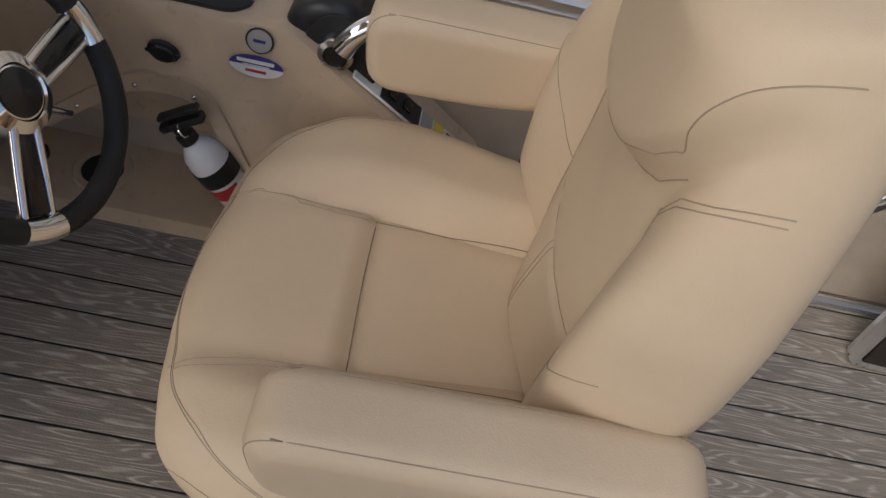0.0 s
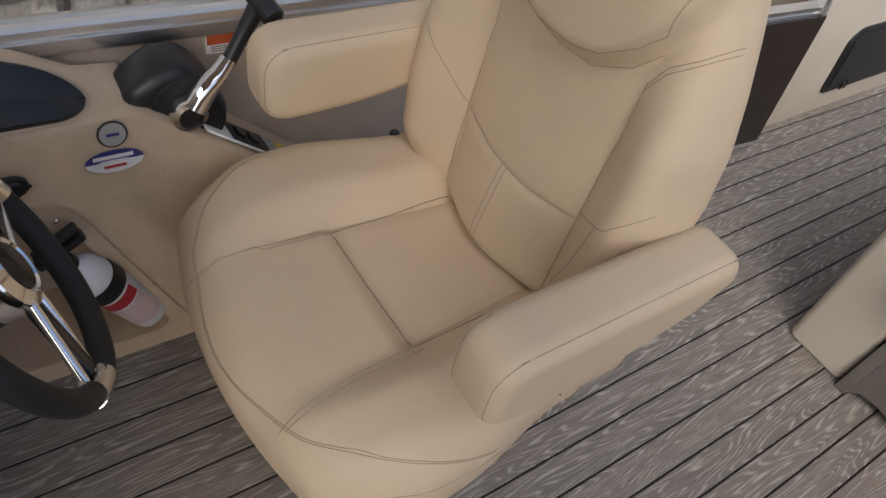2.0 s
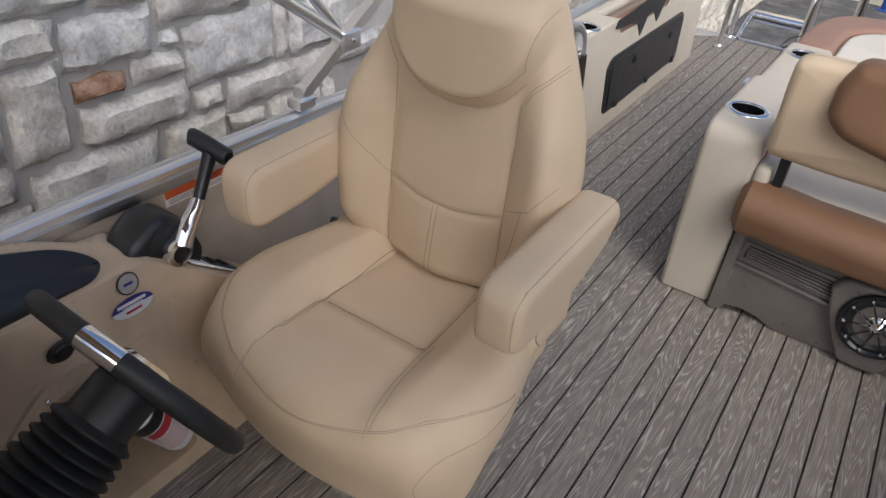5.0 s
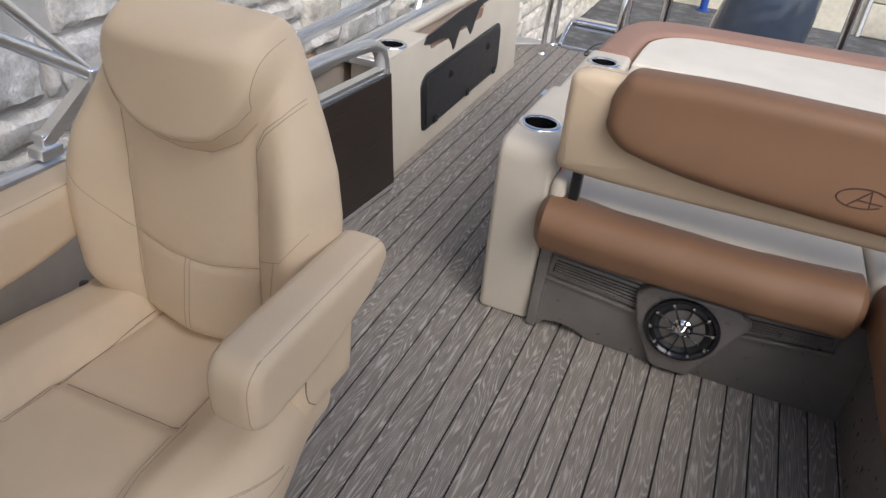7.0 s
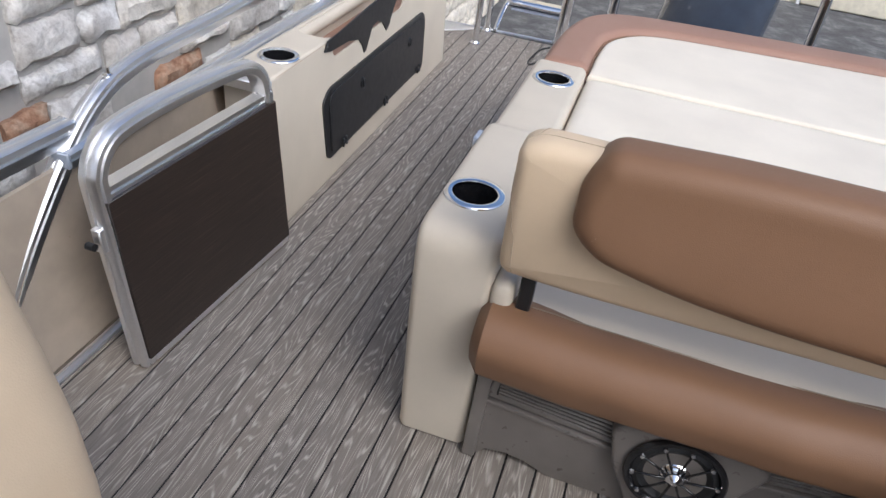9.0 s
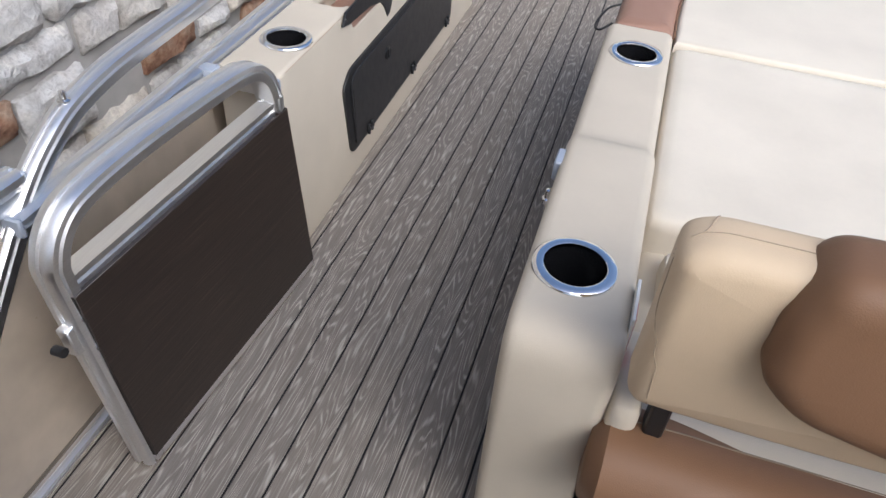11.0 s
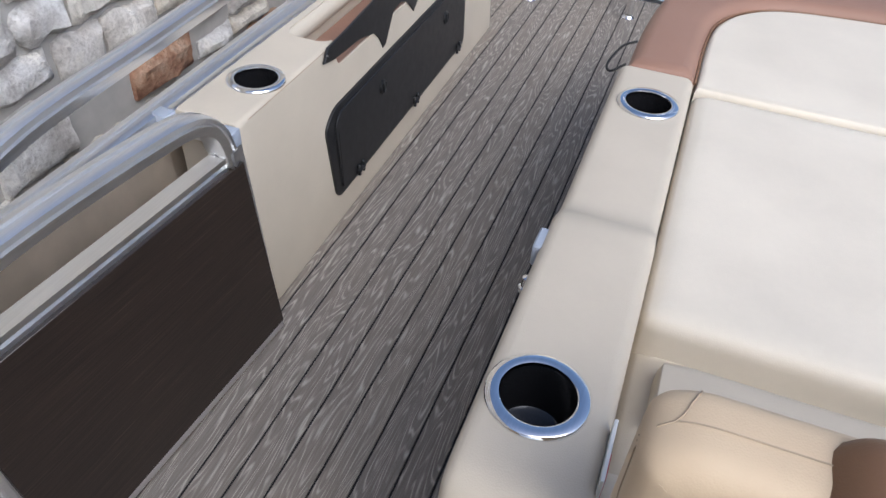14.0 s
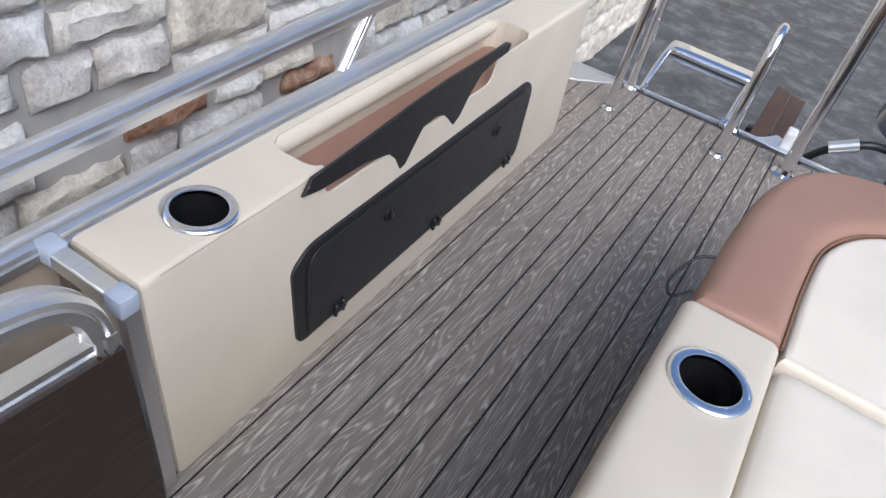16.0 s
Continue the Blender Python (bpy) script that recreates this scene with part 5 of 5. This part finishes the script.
def steering_wheel():
    ob = thing("steering_wheel", "black steering wheel with three chrome double spokes and bellows", "steering wheel")
    n = Vector((0.03, 0.87, 0.48)).normalized()
    c = Vector((0.256, -2.218, 0.578))
    e1 = (Vector((0.108, -2.194, 0.571)) - c)
    e1 = (e1 - n * e1.dot(n)).normalized()
    e2 = n.cross(e1)
    if (Vector((0.368, -2.167, 0.473)) - c).dot(e2) < 0:
        e2 = -e2
    m = Matrix.Translation(c) @ Matrix((e1, e2, n if e1.cross(e2).dot(n) > 0 else -n)).transposed().to_4x4()
    flip = 1 if e1.cross(e2).dot(n) > 0 else -1
    R = 0.168
    ring = [Vector((R * math.cos(t * math.pi / 36), R * math.sin(t * math.pi / 36), 0)) for t in range(72)]
    bm = bmesh.new()
    rows = []
    for p in ring:
        d = p.normalized()
        rows.append([m @ (p + d * 0.0165 * math.cos(k * math.pi / 7) + Vector((0, 0, 0.0165 * math.sin(k * math.pi / 7)))) for k in range(14)])
    rows.append(rows[0])
    rim = part("rim", loft(rows, cap=False, bm=bm), RUBBER, ob, "black padded rim")
    for k in range(3):
        a = radians(125 * k if k < 2 else 242)
        rot = m @ Matrix.Rotation(a, 4, "Z")
        for dy in (-0.020, 0.020):
            part("spoke", tube([rot @ Vector((0.035, dy * 0.8, 0.012 * flip)), rot @ Vector((0.10, dy * 0.95, 0.006 * flip)), rot @ Vector((0.158, dy, 0.0))], 0.0062, 10), CHROME, ob, "chrome spoke bar")
        part("spoke_core", rbox((0.03, -0.014, -0.012), (0.150, 0.014, 0.004), 0.005, 2, m=rot), BLACKGLOSS, ob)
        rows = []
        for t in range(-5, 6):
            p = Vector((R * math.cos(t * 0.034), R * math.sin(t * 0.034), 0))
            d = p.normalized()
            rows.append([rot @ (p + d * 0.0178 * math.cos(j * math.pi / 7) + Vector((0, 0, 0.0178 * math.sin(j * math.pi / 7)))) for j in range(14)])
        part("rim_clasp", loft(rows), CHROME, ob, "chrome rim clasp")
        for dy in (-0.020, 0.020):
            part("clasp_bolt", lathe([(0, 0.010), (0.007, 0.009), (0.008, 0.0)], 8, m=rot @ Matrix.Translation((0.150, dy, 0.004 * flip))), CHROME, ob)
    sgn = flip
    hub = part("hub", lathe([(0.052, -0.02 * sgn), (0.054, 0.0), (0.050, 0.014 * sgn), (0.036, 0.022 * sgn), (0.033, 0.018 * sgn), (0.0, 0.018 * sgn)], 32, m=m), CHROME, ob, "chrome hub")
    part("hub_cap", lathe([(0.032, 0.016 * sgn), (0.030, 0.021 * sgn), (0.0, 0.023 * sgn)], 24, m=m), BLACKGLOSS, hub)
    part("column", lathe([(0.048, -0.02 * sgn), (0.050, -0.03 * sgn), (0.050, -0.10 * sgn), (0.0, -0.10 * sgn)], 28, m=m), BLACK, ob)
    prof = [(0.052, -0.085 * sgn)]
    for k in range(11):
        z = -0.09 - 0.017 * k
        r = 0.056 + 0.0022 * k
        prof += [(r, z * sgn), (r + 0.008, (z - 0.005) * sgn), (r + 0.008, (z - 0.009) * sgn), (r, (z - 0.0145) * sgn)]
    prof += [(0.02, -0.29 * sgn)]
    part("bellows", lathe(prof, 32, m=m), RUBBER, ob, "black rubber column bellows")
    part("tilt_lever", tube([m @ Vector((0.05, 0.05, -0.03 * sgn)), m @ Vector((0.085, 0.085, -0.035 * sgn))], 0.007, 10), CHROME, ob)
    part("column_base", tube([m @ Vector((0, 0, -0.28 * sgn)), m @ Vector((0, 0, -0.62 * sgn))], 0.085, 20), GEL, ob)


steering_wheel()


# ---- stern ----
def stern():
    trim = tagged(part("deck_edge", sweep([(-0.24, 2.345, -0.006), (0.10, 2.372, -0.006), (0.50, 2.39, -0.006), (2.30, 2.40, -0.006)], RAIL, 0.02, 0.02, (0, 1, 0)), ALU), "aluminium edge trim of the deck at the stern", "trim", kind="structure")
    tagged(part("deck_side", rbox((-0.27, -3.6, -0.16), (2.45, 2.36, -0.05), 0.01), ALU), "aluminium deck side below the floor", "deck edge", kind="structure")
    tagged(part("corner_plate", prism(rounded([(-0.235, 2.16), (-0.15, 2.18), (-0.06, 2.26), (0.0, 2.335), (-0.24, 2.335)], 0.03), 0.006, "z", 0.0, 0.001, 1), ALU), "pale aluminium corner plate of the deck", "trim", kind="structure")
    for x, y0, y1, top in ((0.045, 2.085, 2.335, 0.60), (0.483, 2.105, 2.37, 0.47)):
        ob = thing("boarding_handrail", "polished stainless looped handrail at the stern", "handrail", "stern handrails", (x, y0, 0))
        pts = smooth_path([(0, 0, 0.0), (0, 0.004, top * 0.4), (0, 0.03, top - 0.10), (0, 0.06, top - 0.02), (0, 0.115, top), (0, 0.17, top - 0.02), (0, y1 - y0 - 0.03, top - 0.10), (0, y1 - y0, top * 0.35), (0, y1 - y0, 0.01)], 6)
        part("tube", tube(pts, 0.017, 16), CHROME, ob)
        for dy in (0, y1 - y0):
            fl = part("flange", lathe([(0.0, 0.0), (0.028, 0.0), (0.028, 0.005), (0.020, 0.012), (0.018, 0.02)], 24, m=Matrix.Translation((0, dy, 0))), CHROME, ob)
    lad = thing("boarding_ladder", "stainless boarding ladder folded up behind the deck", "ladder", at=(0, 2.4, 0))
    for x in (0.085, 0.445):
        part("side_rail", tube(smooth_path([(x, -0.03, -0.01), (x, 0.06, 0.05), (x, 0.16, 0.09), (x, 0.27, 0.10)], 5), 0.013, 12), CHROME, lad)
    part("tread", cushion((0.070, 0.215, 0.078), (0.460, 0.325, 0.122), 0.020, 10), CHROME, lad)
    part("tread_grip", rbox((0.11, 0.225, 0.06), (0.42, 0.325, 0.076), 0.006), GREYCAP, lad)
    for x in (0.09, 0.44):
        part("hinge_bracket", rbox((x - 0.012, -0.06, 0.0), (x + 0.012, -0.005, 0.022), 0.003), CHROME, lad)
    arch = thing("tow_arch", "polished stainless tow arch behind the sun lounge", "tow arch", at=(0, 2.19, 0))
    part("tube", tube(smooth_path([(0.722, 0, 0), (0.722, 0, 0.8), (0.725, 0, 1.5), (0.76, 0, 1.66), (0.86, 0, 1.72), (1.2, 0, 1.73), (1.55, 0, 1.72), (1.65, 0, 1.66), (1.688, 0, 1.5), (1.69, 0, 0.8), (1.69, 0, 0)], 6), 0.024, 18), CHROME, arch)
    for x in (0.722, 1.69):
        part("flange", lathe([(0.0, 0.0), (0.045, 0.0), (0.045, 0.008), (0.03, 0.014), (0.026, 0.03)], 28, m=Matrix.Translation((x, 0, 0))), CHROME, arch)
    bracket = thing("stern_bracket", "white aluminium corner bracket at the deck end", "bracket")
    part("plate", prism(rounded([(0.55, 2.38), (0.72, 2.36), (0.74, 2.44), (0.64, 2.50), (0.60, 2.43)], 0.01), 0.012, "z", -0.01, 0.002, 1), ALU, bracket)
    part("upstand", rbox((0.665, 2.40, 0.0), (0.705, 2.47, 0.07), 0.006), WHITEPAINT, bracket)


stern()


def outboard():
    ob = thing("outboard_motor", "glossy dark grey outboard motor cowling at the stern", "outboard motor", at=(1.245, 2.85, 0))
    rings = []
    for z, w, l, off in ((-0.02, 0.16, 0.20, 0.02), (0.03, 0.20, 0.27, 0.0), (0.07, 0.225, 0.31, 0.0), (0.10, 0.232, 0.32, 0.0)):
        rings.append([Vector((w * math.copysign(abs(math.cos(t)) ** 0.75, math.cos(t)), off + l * math.copysign(abs(math.sin(t)) ** 0.8, math.sin(t)), z)) for t in [k * math.pi / 24 for k in range(48)]])
    part("lower_cowl", loft(rings), MOTORDARK, ob)
    rings = []
    for i in range(15):
        s = i / 14
        z = 0.110 + 0.62 * math.sin(s * math.pi / 2)
        k = max(0.02, math.cos(s * math.pi / 2) ** 0.42)
        rings.append([Vector((0.16 * (z - 0.11) + 0.300 * k * math.copysign(abs(math.cos(t)) ** 0.8, math.cos(t)), 0.05 * s + 0.335 * k * math.copysign(abs(math.sin(t)) ** 0.85, math.sin(t)), z + 0.03 * math.sin(t) * s)) for t in [j * math.pi / 28 for j in range(56)]])
    part("cowl", loft(rings), MOTOR, ob, "glossy blue-grey cowl")
    part("band", sweep([Vector((0.238 * math.cos(t), 0.33 * math.sin(t), 0.105)) for t in [k * math.pi / 24 for k in range(49)]], [(-0.5, -0.5), (0.5, -0.5), (0.5, 0.5), (-0.5, 0.5)], 0.012, 0.010, (0, 0, 1)), BLACK, ob)
    part("midsection", prism(rounded([(-0.10, -0.85), (0.14, -0.85), (0.20, 0.0), (-0.16, 0.0)], 0.03), 0.2, "x", -0.10, 0.03, 3), MOTORDARK, ob)
    part("clamp_bracket", rbox((-0.13, -0.42, -0.35), (0.13, -0.16, 0.06), 0.03), BLACK, ob)
    part("cable", tube(smooth_path([(-0.20, -0.30, 0.10), (-0.30, -0.38, 0.12), (-0.42, -0.40, 0.05), (-0.50, -0.36, -0.08)], 6), 0.016, 10), BLACK, ob)
    part("cable_boot", tube([(-0.33, -0.39, 0.11), (-0.42, -0.405, 0.06)], 0.024, 12), ALU, ob)


outboard()


def trailer_board():
    ob = thing("trailer_board", "weathered brown wooden trailer step board", "board", at=(0.62, 3.05, -0.28))
    for k in (0, 1):
        part("plank", rbox((-0.09 + 0.085 * k, -0.16, -0.02), (-0.01 + 0.085 * k, 0.66 - 0.04 * k, 0.02), 0.006), OLDWOOD, ob)
    part("crossbar", rbox((-0.12, 0.10, -0.08), (0.13, 0.16, -0.02), 0.006), BLACK, ob)
    part("post", rbox((-0.02, 0.10, GROUND + 0.28), (0.03, 0.15, -0.07), 0.004), BLACK, ob)
    for s in (-1, 1):
        log = thing("pontoon", "round aluminium pontoon under the deck", "pontoon", "pontoons", (1.1 + 0.85 * s, -0.6, -0.42))
        part("tube", lathe([(0.0, -2.9), (0.2, -2.8), (0.26, -2.5), (0.26, 2.6), (0.24, 2.72), (0.0, 2.74)], 28, m=Matrix.Rotation(radians(-90), 4, "X")), ALU, log)
        cr = thing("trailer_cradle", "black steel trailer cradle under a pontoon", "trailer", "trailer cradles", (1.1 + 0.85 * s, -0.6, -0.68))
        part("beam", rbox((-0.2, -1.5, -0.06), (0.2, 1.5, 0.02), 0.01), BLACK, cr)
        for y in (-1.2, 1.2):
            part("leg", rbox((-0.05, y - 0.05, GROUND + 0.68), (0.05, y + 0.05, -0.05), 0.01), BLACK, cr)


trailer_board()


# ---- building behind the yard ----
BOLX = 0.58


def building():
    w = tagged(part("wall_back", rbox((-1.5, 10.4, GROUND - 0.1), (12.0, 10.7, 3.4), 0.0), PALEWALL), "pale cream painted building wall across the yard", "wall", kind="structure")
    door = thing("garage_door", "cream sectional garage door across the yard", "garage door", at=(4.2, 10.38, GROUND))
    for k in range(5):
        part("panel", rbox((-1.3, -0.045, 0.02 + 0.5 * k), (1.3, 0.0, 0.50 + 0.5 * k), 0.012, 2), PALEWALL, door)
    for x in (-1.36, 1.32):
        part("jamb", rbox((x, -0.06, 0.0), (x + 0.05, 0.02, 2.6), 0.006), WHITEPAINT, door)
    for x in (BOLX, BOLX + 4.6):
        p = thing("bollard", "blue painted steel post beside the garage door", "post", "blue posts", (x, 10.15, GROUND))
        part("post", lathe([(0.0, 0.0), (0.06, 0.0), (0.06, 1.9), (0.05, 1.94), (0.0, 1.95)], 20), BLUEPAINT, p)
        part("foot", lathe([(0.12, 0.0), (0.12, 0.012), (0.07, 0.02)], 20), BLUEPAINT, p)


building()
